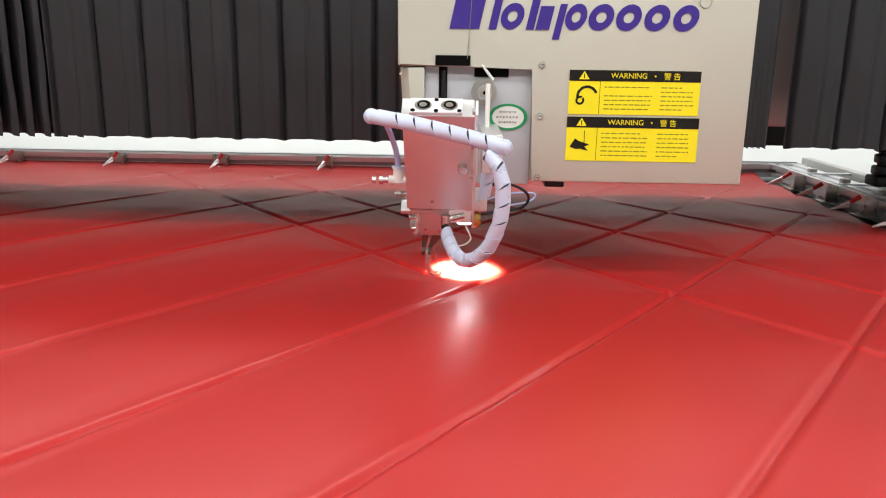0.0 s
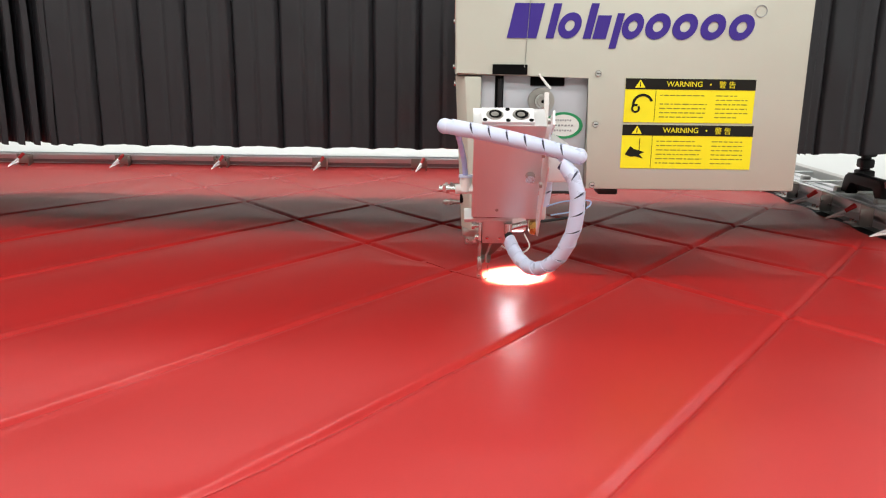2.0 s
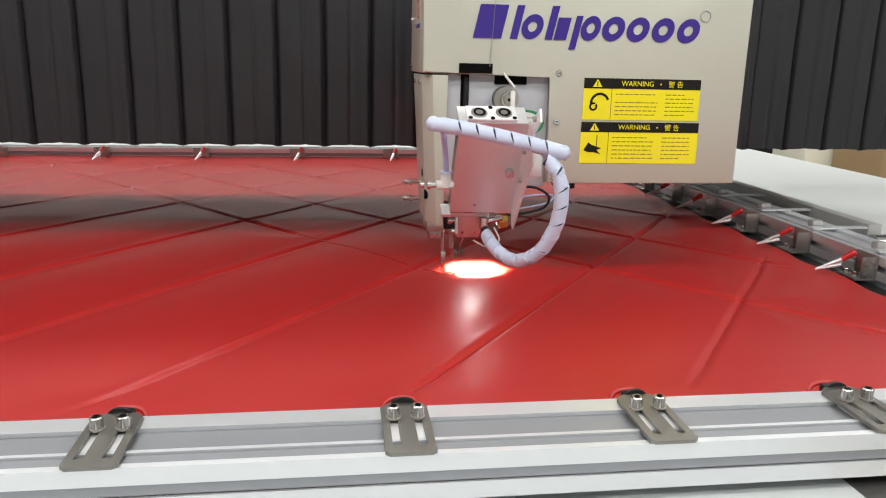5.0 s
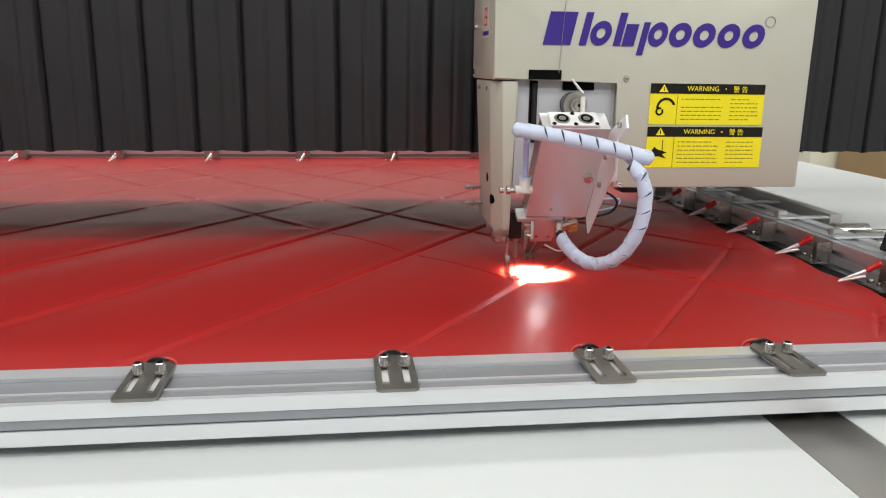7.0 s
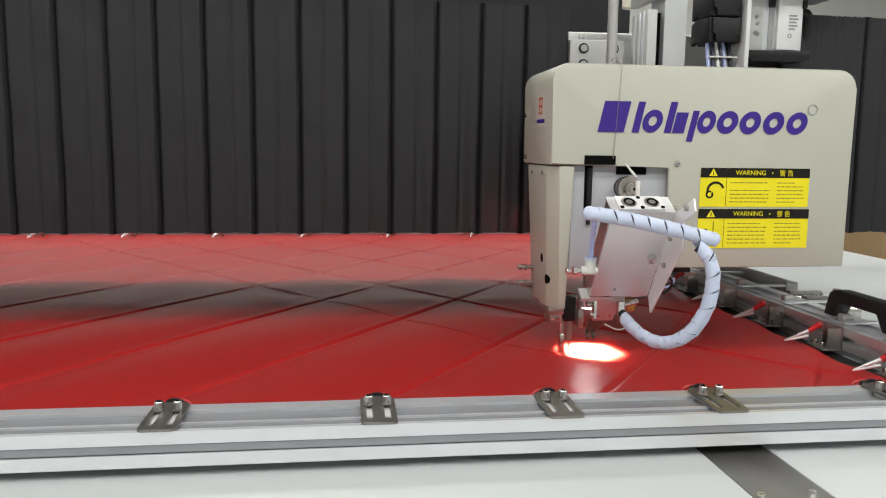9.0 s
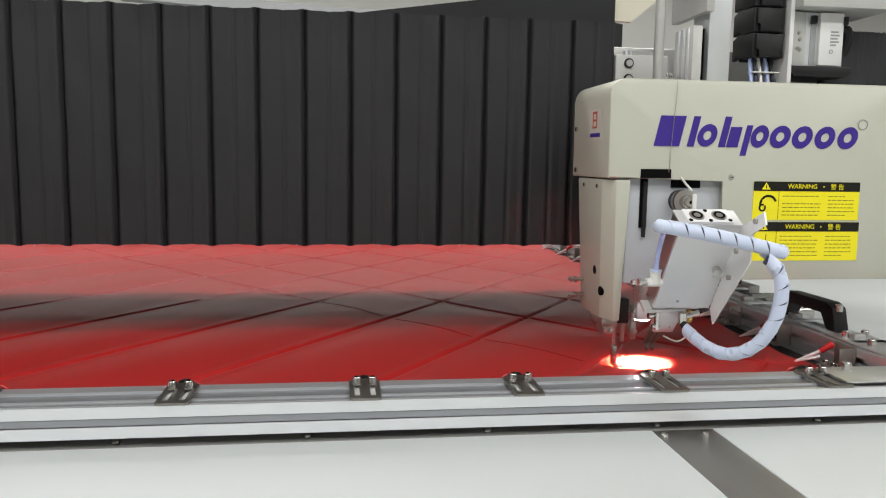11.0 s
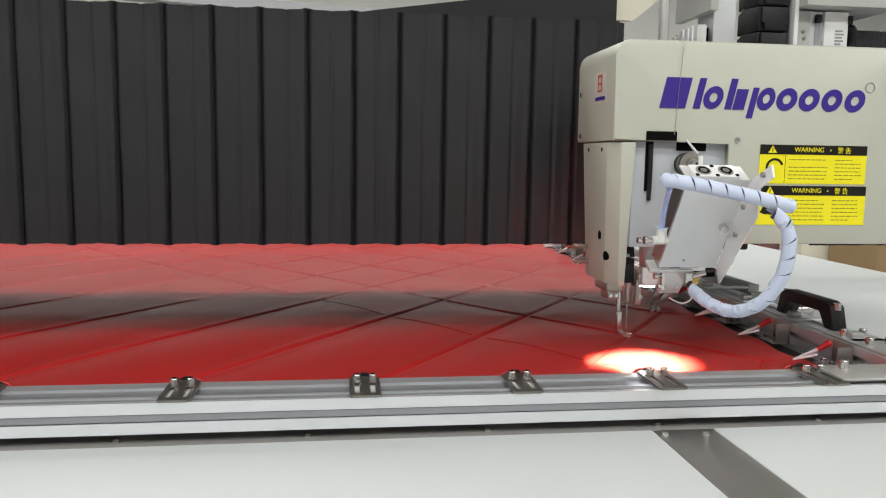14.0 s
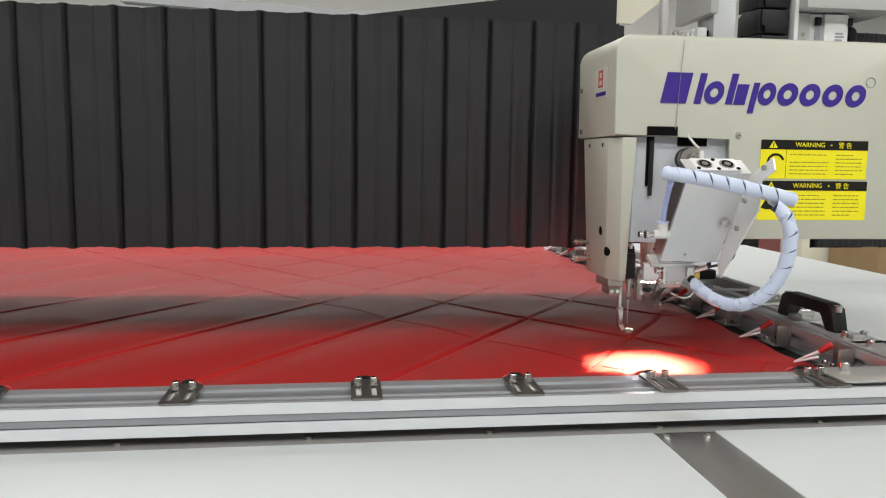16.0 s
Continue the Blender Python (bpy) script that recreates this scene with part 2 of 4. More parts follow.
# ---- hall ----
bm = bx(BM(), -7, 7, -5, 9, -0.1, 0.0)
solo("floor", bm, "floor", "grey smooth epoxy workshop floor", "floor", kind="structure")
bm = bx(BM(), -7, 7, -5, 9, 3.45, 3.55)
solo("ceiling", bm, "wall", "white painted hall ceiling with lamps", "ceiling", kind="structure")
for name, b in (("wall_north", (-7, 7, 9, 9.15)), ("wall_south", (-7, 7, -5.15, -5)), ("wall_east", (7, 7.15, -5, 9)), ("wall_west", (-7.15, -7, -5, 9))):
    solo(name, bx(BM(), *b, -0.1, 3.55), "wall", "plain white painted hall wall", "wall", kind="structure")
# pale roof purlin seen over the beam
bm = prism(BM(), [(-1.2, 2.02), (0.2, 1.95), (1.6, 2.06), (1.6, 2.12), (0.2, 2.01), (-1.2, 2.08)], "y", 4.6, 4.7)
solo("trim", bm, "groove", "pale grey line of a roof purlin", "trim", kind="structure")

# ---- table ----
TABLE = 0.8460
SEAM_Y = 0.765
table = thing("machine_table", 0, 1.0, 0, "wide white laminate machine table with steel strips", "table")
for x0, x1, y0, y1 in ((-2.6, 0.394, -1.0, 0.734), (0.464, 1.53, -1.0, 0.734), (-2.6, 1.53, 0.80, 4.2)):
    part("tabletop_panel", bx(BM(), x0, x1, y0, y1, TABLE - 0.03, TABLE, 0.0015), "table", table)
steel_y = part("steel_strip", bx(BM(), 0.3945, 0.4635, -1.0, 0.7335, TABLE - 0.028, TABLE - 0.0006, 0.0005), "strip", table, "grey brushed steel cover strip")
steel_x = part("steel_strip", bx(BM(), -2.6, 1.53, 0.7345, 0.7995, TABLE - 0.028, TABLE - 0.0006, 0.0005), "strip_matt", table, "grey brushed steel cover strip")


def flat_screw(x, y, parent):
    b = BM()
    cy(b, (x, y, TABLE - 0.001), (x, y, TABLE + 0.0006), 0.0042, 0.0036, seg=14)
    bx(b, x - 0.0028, x + 0.0028, y - 0.0004, y + 0.0004, TABLE + 0.0004, TABLE + 0.0011)
    part("screw", b, "chrome", parent, "bright countersunk screw")


for k in range(-6, 6):
    flat_screw(0.0222 + 0.1925 * k, 0.750, steel_x)
for y in (0.7225, 0.5445, 0.366, 0.188, 0.01, -0.168, -0.346):
    for x in (0.4035, 0.4505):
        flat_screw(x, y, steel_y)
for x in (-2.4, -0.6, 1.35):
    for y in (-0.7, 1.9, 4.0):
        part("leg", bx(BM(), x - 0.04, x + 0.04, y - 0.04, y + 0.04, 0, TABLE - 0.03, 0.004), "alu_dark", table)

# ---- beam over the table ----
gantry = thing("gantry_beam", 0, 1.35, 0, "dark steel cross beam over the table", "machine beam")
part("beam", bx(BM(), 1.0505, 2.6, 1.32, 1.42, 1.12, 1.25, 0.006), "black", gantry)
part("beam", bx(BM(), -2.6, 1.05, 1.20, 1.56, 1.03, 1.326, 0.008), "alu_dark", gantry)
for x in (-2.65, 2.65):
    part("post", bx(BM(), x - 0.1, x + 0.1, 1.22, 1.50, 0, 1.34, 0.01), "beige", gantry, "pale enamelled beam post")
part("cover_sheet", bx(BM(), -2.6, 1.05, 1.585, 1.605, 0.962, 1.36, 0.002), "bellows", gantry)

# unseen plate added to set the far edge of the beam's shadow
part("shadow_lip", bx(BM(), -2.6, 0.80, 1.6055, 1.634, 0.966, 0.972, 0.001), "black", gantry)

hang = part("cable_chain", bx(BM(), 0.811, 0.827, 1.494, 1.506, 0.925, 1.031, 0.002), "black", gantry, "black plastic cable chain hanging to the frame side")
for k in range(5):
    z = 0.918 + 0.022 * k
    b_ = BM()
    bx(b_, 0.804 + 0.003 * (k % 2), 0.834 - 0.003 * (k % 2), 1.486, 1.514, z, z + 0.018, 0.004)
    part("chain_link", b_, "black", hang)
part("clevis", bx(BM(), 0.799, 0.842, 1.478, 1.522, 0.896, 0.917, 0.005), "black", hang)

# ---- bellows ----
BEL_Z0, BEL_Z1, BEL_Y = 1.006, 1.350, 1.125
PITCH = 0.0678


def pleat(width, seed):
    """One leaf of the bellows: a broad cloth fold and a narrow one, creased and a little wavy."""
    rnd = random.Random(seed)
    b = BM()
    nx, nz = 48, 22
    fold = 0.006 + (width - 0.006) * rnd.uniform(0.50, 0.57)
    bulge = [rnd.uniform(-0.0007, 0.0007) for _ in range(6)]
    dents = [(rnd.uniform(0.012, width - 0.012), rnd.uniform(0.2, 0.9), rnd.uniform(0.006, 0.014), rnd.uniform(0.008, 0.03), rnd.uniform(-0.0012, 0.0012)) for _ in range(5)]
    slant = rnd.uniform(-0.0015, 0.0015)
    grid = []
    for i in range(nx + 1):
        u = i / nx
        d = u * width
        # shingled: the right side of each leaf stands before the next
        depth = 0.0034 * (1 - u)
        row = []
        for k in range(nz + 1):
            v = k / nz
            valley = 0.0085 * (math.exp(-((width - d) / 0.0033) ** 2) + math.exp(-((d - 0.006) / 0.0033) ** 2))
            crease = 0.0026 * math.exp(-((d - fold - slant * (v - 0.5)) / 0.0030) ** 2) + 0.0016 * max(0.0, 1 - abs(d - fold - 0.016) / 0.016)
            wave = bulge[0] * math.sin(6 * v + 5 * u) + bulge[1] * math.sin(11 * v + 9 * u + 1) + bulge[2] * math.sin(17 * v + 3 * u)
            for dx, dv, sx, sv, a in dents:
                wave += a * math.exp(-((d - dx) / sx) ** 2 - ((v - dv) / sv) ** 2)
            ends = 0.0030 * (math.exp(-((width - d) / 0.006) ** 2) + math.exp(-((d - 0.006) / 0.006) ** 2)) - 0.0008 * math.exp(-((d - fold) / 0.006) ** 2)
            drop = -ends if k == 0 else (ends if k == nz else 0.0)
            row.append(b.verts.new((d - width, depth + valley + crease + wave, BEL_Z0 + (BEL_Z1 - BEL_Z0) * v + drop)))
        grid.append(row)
    for i in range(nx):
        for k in range(nz):
            b.faces.new((grid[i][k], grid[i + 1][k], grid[i + 1][k + 1], grid[i][k + 1]))
    # folded back over the beam
    r = bmesh.ops.extrude_edge_only(b, edges=[e for e in b.edges if all(abs(v.co.z - BEL_Z1) < 0.004 for v in e.verts) and len(e.link_faces) == 1])
    for v in r["geom"]:
        if isinstance(v, bmesh.types.BMVert):
            v.co.y += 0.36
            v.co.z += 0.004
    return finish(b, "bellows_leaf", "bellows", 50)


LEAVES = [pleat(PITCH + 0.006, s) for s in range(7)]
left_leaves, right_leaves = [], []
for leaves, count, shift, spot in ((left_leaves, 24, 0, -1.2), (right_leaves, 14, 1, 0.9)):
    bellows = thing("bellows", spot, BEL_Y, BEL_Z0, "black pleated cloth bellows covering the cross beam", "bellows", "bellows of the beam")
    for k in range(count):
        ob = new("leaf", LEAVES[(k * 3 + shift) % 7])
        ob.parent = bellows
        leaves.append(ob)
BEL_LEFT_END, BEL_RIGHT_END = 0.0077, 0.412


STACK = -0.553


def left_leaf(k, t):
    """Right edge of a leaf and its turn: spread out behind the carriage, folded in the stack further off."""
    free = BEL_LEFT_END + head_x(t) - PITCH * k
    k0 = math.ceil((BEL_LEFT_END + head_x(t) - STACK) / PITCH)
    if k < k0:
        return free, 0.0
    kept = STACK - 0.0245 * (k - (BEL_LEFT_END + head_x(t) - STACK) / PITCH)
    return kept, -46.0 * min(1.0, (kept - free) / 0.030)


def right_leaf_x(k, t):
    # right edge of leaf k: stands still until the carriage gathers it up
    return max(0.475 + PITCH * (k - 3), BEL_RIGHT_END + head_x(t) + 0.0085 * (k + 1)) if k > 3 else BEL_RIGHT_END + head_x(t) + 0.0085 * (k + 1)

# ---- clamping frame ----
RAIL_Z0, RAIL_Z1 = 0.853, 0.888
NEAR0, NEAR1 = 0.150, 0.220
FAR0, FAR1 = 1.872, 1.942
clamp_frame = thing("clamping_frame", 0.0, 0.185, RAIL_Z0, "silver aluminium clamping frame holding red quilted cloth", "sewing frame")


def profile(w, h):
    """Cross-section of a slotted aluminium profile, w wide (two slots) and h high (one slot), corner at 0, 0."""
    pts = [(0, 0.0025), (w, 0.0025), (w, h * 0.41), (w - 0.010, h * 0.41), (w - 0.010, h * 0.66), (w, h * 0.66), (w, h)]
    # top: a broad shallow recess, a ridge and a narrow recess
    pts += [(0.0510, h), (0.0510, h - 0.004), (0.0220, h - 0.004), (0.0220, h), (0.0185, h), (0.0185, h - 0.0025), (0.0056, h - 0.0025), (0.0056, h), (0, h)]
    pts += [(0, h * 0.66), (0.010, h * 0.66), (0.010, h * 0.41), (0, h * 0.41)]
    return pts


def rail_x(x0, x1, y0, mat="alu"):
    return prism(BM(), [(y0 + a, RAIL_Z0 + b) for a, b in profile(0.07, 0.035)], "x", x0, x1)


near_rail = part("rail", rail_x(-1.75, 1.02, NEAR0), "alu", clamp_frame, "slotted silver aluminium profile")
far_rail = part("rail", rail_x(-1.75, 0.84, FAR0), "alu", clamp_frame, "slotted silver aluminium profile")
right_rail = part("rail", prism(BM(), [(0.757 + a, RAIL_Z0 + b) for a, b in profile(0.07, 0.035)], "y", NEAR1 + 0.002, FAR0 - 0.002), "alu", clamp_frame, "slotted grey aluminium profile")
left_rail = part("rail", prism(BM(), [(-1.75 + a, RAIL_Z0 + b) for a, b in profile(0.07, 0.035)], "y", NEAR1 + 0.002, FAR0 - 0.002), "alu", clamp_frame)
# grey strips added in the recesses, so that they read darker than the rail
for rail, y, x1 in ((near_rail, NEAR0, 1.01), (far_rail, FAR0, 0.83)):
    part("recess_strip", bx(BM(), -1.74, x1, y + 0.0225, y + 0.0505, RAIL_Z1 - 0.0039, RAIL_Z1 - 0.0030), "groove_pale", rail)
    part("recess_strip", bx(BM(), -1.74, x1, y + 0.0060, y + 0.0181, RAIL_Z1 - 0.0024, RAIL_Z1 - 0.0016), "groove_pale", rail)
    part("recess_strip", bx(BM(), -1.74, x1, y + 0.0014, y + 0.0098, RAIL_Z0 + 0.0154, RAIL_Z0 + 0.0222), "groove_pale", rail)
# outer guide bar; shade on the table beside the cloth, as a black strip
part("guide_bar", bx(BM(), 0.862, 0.885, 0.79, 1.95, RAIL_Z0 + 0.004, RAIL_Z1 + 0.008, 0.001), "alu_dark", clamp_frame, "grey steel guide bar")
part("gap_shade", bx(BM(), 0.660, 0.7565, NEAR1 + 0.005, FAR0 - 0.005, RAIL_Z0 - 0.0064, RAIL_Z0 - 0.0052), "black", clamp_frame, "black strip standing for shade between cloth and side rail")

# near clamps: a slotted plate with two bolts and a hook that pulls the cloth


def near_clamp(x, turn):
    plate = BM()
    y0, y1, z = 0.1480, 0.2200, RAIL_Z1 + 0.0004
    w, by = 0.0165, 0.1970
    for a, b in ((-w, -0.0112), (-0.0056, 0.0056), (0.0112, w)):
        bx(plate, x + a, x + b, y0 + 0.010, by + 0.004, z, z + 0.0026)
    prism(plate, [(x - w + 0.003, y0), (x + w - 0.003, y0), (x + w, y0 + 0.003), (x + w, y0 + 0.010), (x - w, y0 + 0.010), (x - w, y0 + 0.003)], "z", z, z + 0.0026)
    prism(plate, [(x - w, by + 0.004), (x + w, by + 0.004), (x + w, y1 - 0.006), (x + w - 0.006, y1), (x - w + 0.006, y1), (x - w, y1 - 0.006)], "z", z, z + 0.0026)
    bmesh.ops.rotate(plate, cent=(x, by, z), matrix=Matrix.Rotation(radians(turn), 3, "Z"), verts=plate.verts)
    ob = part("clamp_plate", plate, "dark_steel", clamp_frame, "slotted dark steel clamp plate")
    # pale liner added under the slots so that they read bright
    part("slot_liner", bx(BM(), x - 0.0128, x + 0.0128, y0 + 0.0240, by + 0.002, z - 0.0042, z - 0.0006), "cap", ob, "pale liner added to brighten the slots")
    for dx in (-0.0084, 0.0084):
        part("washer", cy(BM(), (x + dx, by, z + 0.0026), (x + dx, by, z + 0.0036), 0.0052, seg=16), "steel", ob)
        head = part("bolt", bolt(BM(), x + dx, by, z + 0.0036, 0.0044, 0.0072), "chrome", ob, "bright socket-head bolt")
        part("socket", cy(BM(), (x + dx, by, z + 0.0117), (x + dx, by, z + 0.0120), 0.0022, seg=6), "void", head)
    hook = BM()
    bx(hook, x - 0.0085, x + 0.0085, 0.2205, 0.2300, RAIL_Z1 - 0.028, RAIL_Z1 + 0.0030, 0.0025)
    ring(hook, (x, RAIL_Z1 + 0.0015), 0.0050, 0.0026, 0.2195, 0.2225, sx=1.7, seg=20)
    part("hook", hook, "black", ob, "black clamp hook")
    fold = BM()
    tube(fold, [(x - 0.0145, 0.2280, RAIL_Z1 - 0.018), (x - 0.0125, 0.2350, RAIL_Z1 - 0.006), (x - 0.006, 0.2368, RAIL_Z1 - 0.0014), (x + 0.006, 0.2368, RAIL_Z1 - 0.0014), (x + 0.0125, 0.2350, RAIL_Z1 - 0.006), (x + 0.0145, 0.2280, RAIL_Z1 - 0.018)], 0.0021, seg=8)
    part("cloth_fold", fold, "leather", ob, "red cloth fold pulled over the hook")


CLAMP_X = [-1.10, -0.91, -0.715, -0.515, -0.312, -0.111, 0.0825, 0.2565, 0.4195, 0.614]
for i, x in enumerate(CLAMP_X):
    near_clamp(x, 0)

# corner plates with bolts
corner = part("corner_plate", bx(BM(), 0.625, 0.80, 0.156, 0.214, RAIL_Z1 + 0.0032, RAIL_Z1 + 0.0062, 0.0008), "alu_dark", clamp_frame, "grey steel corner plate")
for x, y in ((0.655, 0.200), (0.700, 0.172), (0.742, 0.200), (0.785, 0.172)):
    part("bolt", bolt(BM(), x, y, RAIL_Z1 + 0.0062, 0.0058, 0.009), "chrome", corner)
corner = part("corner_plate", bx(BM(), 0.762, 0.822, 0.226, 0.40, RAIL_Z1 + 0.0005, RAIL_Z1 + 0.0035, 0.0008), "alu_dark", clamp_frame, "grey steel corner plate")
for x, y in ((0.776, 0.262), (0.806, 0.262), (0.776, 0.318), (0.806, 0.318), (0.776, 0.372), (0.806, 0.372)):
    part("bolt", bolt(BM(), x, y, RAIL_Z1 + 0.0035, 0.0055, 0.009), "chrome", corner)


def clip(px, py, dx, dy, red=True):
    """A lever clip: bracket on the rail, steel jaw that reaches over the cloth, red grip. (dx, dy) points to the cloth."""
    side = Vector((-dy, dx, 0))
    out = Vector((dx, dy, 0))
    base = Vector((px, py, RAIL_Z1))
    b = BM()

    def slab(p, q, z0, z1):
        bx(b, min(p.x, q.x), max(p.x, q.x), min(p.y, q.y), max(p.y, q.y), z0, z1, 0.0005)

    slab(base + out * 0.0005 + side * 0.024, base + out * 0.0035 - side * 0.018, RAIL_Z0 + 0.0015, RAIL_Z1 + 0.001)
    slab(base + out * 0.0036 + side * 0.0205, base + out * 0.024 + side * 0.0235, RAIL_Z0 + 0.0045, RAIL_Z1 - 0.001)
    slab(base + out * 0.0036 - side * 0.017, base + out * 0.032 + side * 0.0235, RAIL_Z0 + 0.0015, RAIL_Z0 + 0.0044)
    bracket = part("clip_bracket", b, "steel", clamp_frame, "bent grey steel clip bracket")
    tip = base + out * 0.071 - side * 0.003 + Vector((0, 0, -0.0225))
    mid = base + out * 0.044 + side * 0.009 + Vector((0, 0, -0.007))
    end = base + out * 0.031 + side * 0.015 + Vector((0, 0, 0.004))
    jaw = BM()
    cy(jaw, tip, mid, 0.0012, 0.0034, seg=10)
    cy(jaw, tip + Vector((0, 0, -0.001)) + out * 0.002, mid + Vector((0, 0, -0.007)), 0.0012, 0.0026, seg=8)
    part("jaw", jaw, "alu", bracket, "bright steel jaw")
    grip = BM()
    cy(grip, mid, end, 0.0036, 0.0046, seg=12)
    cy(grip, end, end + (end - mid).normalized() * 0.002, 0.0046, 0.0034, seg=12)
    part("grip", grip, "red_grip", bracket, "red vinyl lever grip")
    nuts = BM()
    for s in (-0.014, 0.004):
        q = base + out * 0.018 + side * s
        bolt(nuts, q.x, q.y, RAIL_Z0 + 0.004, 0.0042, 0.005)
    part("bolt", nuts, "chrome", bracket)
    link = BM()
    lo, hi = base - out * 0.012 + side * 0.007, base - out * 0.105 - side * 0.007
    bx(link, min(lo.x, hi.x), max(lo.x, hi.x), min(lo.y, hi.y), max(lo.y, hi.y), RAIL_Z1 + 0.0005, RAIL_Z1 + 0.0035, 0.0005)
    if dx:
        part("link_plate", link, "alu", bracket, "flat steel link plate")
        q = base - out * 0.03
        knob = bx(BM(), q.x - 0.009, q.x + 0.009, q.y + 0.010, q.y + 0.024, RAIL_Z1 + 0.0005, RAIL_Z1 + 0.011, 0.002)
        part("nut", knob, "alu_dark", bracket)
    else:
        link.free()


CLIP_Y = [0.345 + 0.151 * k for k in range(10)]
for y in CLIP_Y:
    clip(0.757, y, -1, 0)
for k in range(8):
    clip(0.435 - 0.2585 * k, FAR0, 0, -1)

# black carrying handle on the side rail
def carrying_handle(y0):
    hp = [(0.0, 0.0), (0.024, 0.0), (0.035, 0.027), (0.120, 0.027), (0.131, 0.0), (0.155, 0.0), (0.144, 0.036), (0.130, 0.042), (0.026, 0.042), (0.011, 0.036)]
    b = prism(BM(), [(y0 + y, RAIL_Z1 + 0.0005 + z) for y, z in hp], "x", 0.787, 0.811, 0.003)
    ob = part("handle", b, "black", clamp_frame, "black plastic carrying handle")
    for y in (y0 + 0.012, y0 + 0.143):
        part("handle_bolt", cy(BM(), (0.799, y, RAIL_Z1 + 0.0305), (0.799, y, RAIL_Z1 + 0.0405), 0.006, seg=12), "chrome", ob)


carrying_handle(0.412)
carrying_handle(1.262)

# rollers on the outer side
for y in (0.655, 0.705, 0.755):
    r = cy(BM(), (0.845, y, RAIL_Z0 + 0.018), (0.905, y, RAIL_Z0 + 0.018), 0.017, seg=20)
    part("roller", r, "chrome", clamp_frame, "bright steel guide roller")

# ---- red quilted cloth ----
UP, DOWN = 1.36, -1.24
UP_X = [1.040, 0.780, 0.524, 0.268, 0.014, -0.242, -0.514, -0.785, -1.060, -1.330]
DOWN_X = [0.002, 0.247, 0.521, 0.793, 1.065, 1.335]
Q0, Q1, QX = 0.325, 1.80, 0.668


def seam_height(x, y):
    """Height of the quilted cloth over its support: soft pillows between stitched valleys."""
    h = np.zeros_like(x)
    near = np.full_like(x, 9.0)
    inside = (1 / (1 + np.exp(-(y - Q0) / 0.012))) * (1 / (1 + np.exp((y - Q1) / 0.012))) * (1 / (1 + np.exp((x - QX) / 0.010)))
    for slope, xs in ((UP, UP_X), (DOWN, DOWN_X)):
        for i, x0 in enumerate(xs):
            d = np.abs((x - x0) - (y - 0.9) / slope) * abs(slope) / math.hypot(1, slope)
            if slope == DOWN and i == 0:
                d = d + np.clip((0.950 - y), 0, 1) * 0.6
            wob = 1 + 0.14 * np.sin(40 * y + 7 * i) + 0.10 * np.sin(97 * y + 3 * i)
            h -= 0.0042 * np.exp(-(d / 0.0036) ** 2) * inside * wob
            h += 0.0005 * np.exp(-((d - 0.010) / 0.006) ** 2) * inside
            near = np.minimum(near, d)
    puff = 0.0036 * (1 - np.exp(-(near / 0.050) ** 2))
    h += puff * inside + 0.0036 * (1 - inside)
    return h


def cloth():
    xs = np.concatenate([np.linspace(-1.68, -0.75, 110, endpoint=False), np.linspace(-0.75, 0.718, 545)])
    ys = np.concatenate([np.linspace(0.215, 1.0, 320, endpoint=False), np.linspace(1.0, 1.875, 200)])
    X, Y = np.meshgrid(xs, ys)
    Z = 0.8525 + seam_height(X, Y)
    # slow slackness and puckers
    Z += 0.0004 * np.sin(3.1 * X + 2.2 * Y) + 0.0003 * np.sin(9 * X - 6 * Y) + 0.0001 * np.sin(31 * X + 17 * Y)
    for cx in CLAMP_X:
        r2 = ((X - cx) / 0.030) ** 2 + ((Y - 0.222) / 0.045) ** 2
        Z += 0.011 * np.exp(-r2)
    edge = np.exp(-((Y - 0.222) / 0.03) ** 2)
    Z += 0.006 * edge
    # pulled out at the clips, slack between them
    pull = 0.5 + 0.5 * np.cos(2 * np.pi * (Y - CLIP_Y[0]) / 0.151)
    slack = np.clip((X - 0.60) / 0.115, 0, 1) ** 2
    X = X - slack * 0.0055 * (1 - pull)
    Z += slack * 0.002 * pull
    far = np.clip((Y - 1.80) / 0.075, 0, 1) ** 2
    Z += far * 0.010
    n, m = len(ys), len(xs)
    verts = np.stack([X, Y, Z], -1).reshape(-1, 3)
    i = np.arange((n - 1) * (m - 1))
    a = (i // (m - 1)) * m + i % (m - 1)
    faces = np.stack([a, a + 1, a + m + 1, a + m], -1)
    me = bpy.data.meshes.new("quilted_cloth")
    me.from_pydata(verts.tolist(), [], faces.tolist())
    me.materials.append(M["leather"])
    me.shade_smooth()
    ob = new("quilted_cloth", me)
    thick = ob.modifiers.new("thickness", "SOLIDIFY")
    thick.thickness, thick.offset = 0.0015, -1
    return tagged(ob, "glossy red leatherette cloth quilted in diamonds, stretched in the frame", "quilted cloth")


red_cloth = cloth()


def cloth_z(x, y):
    return 0.8525 + float(seam_height(np.array([x]), np.array([y]))[0]) + 0.0004 * math.sin(3.1 * x + 2.2 * y) + 0.0003 * math.sin(9 * x - 6 * y) + 0.0001 * math.sin(31 * x + 17 * y)


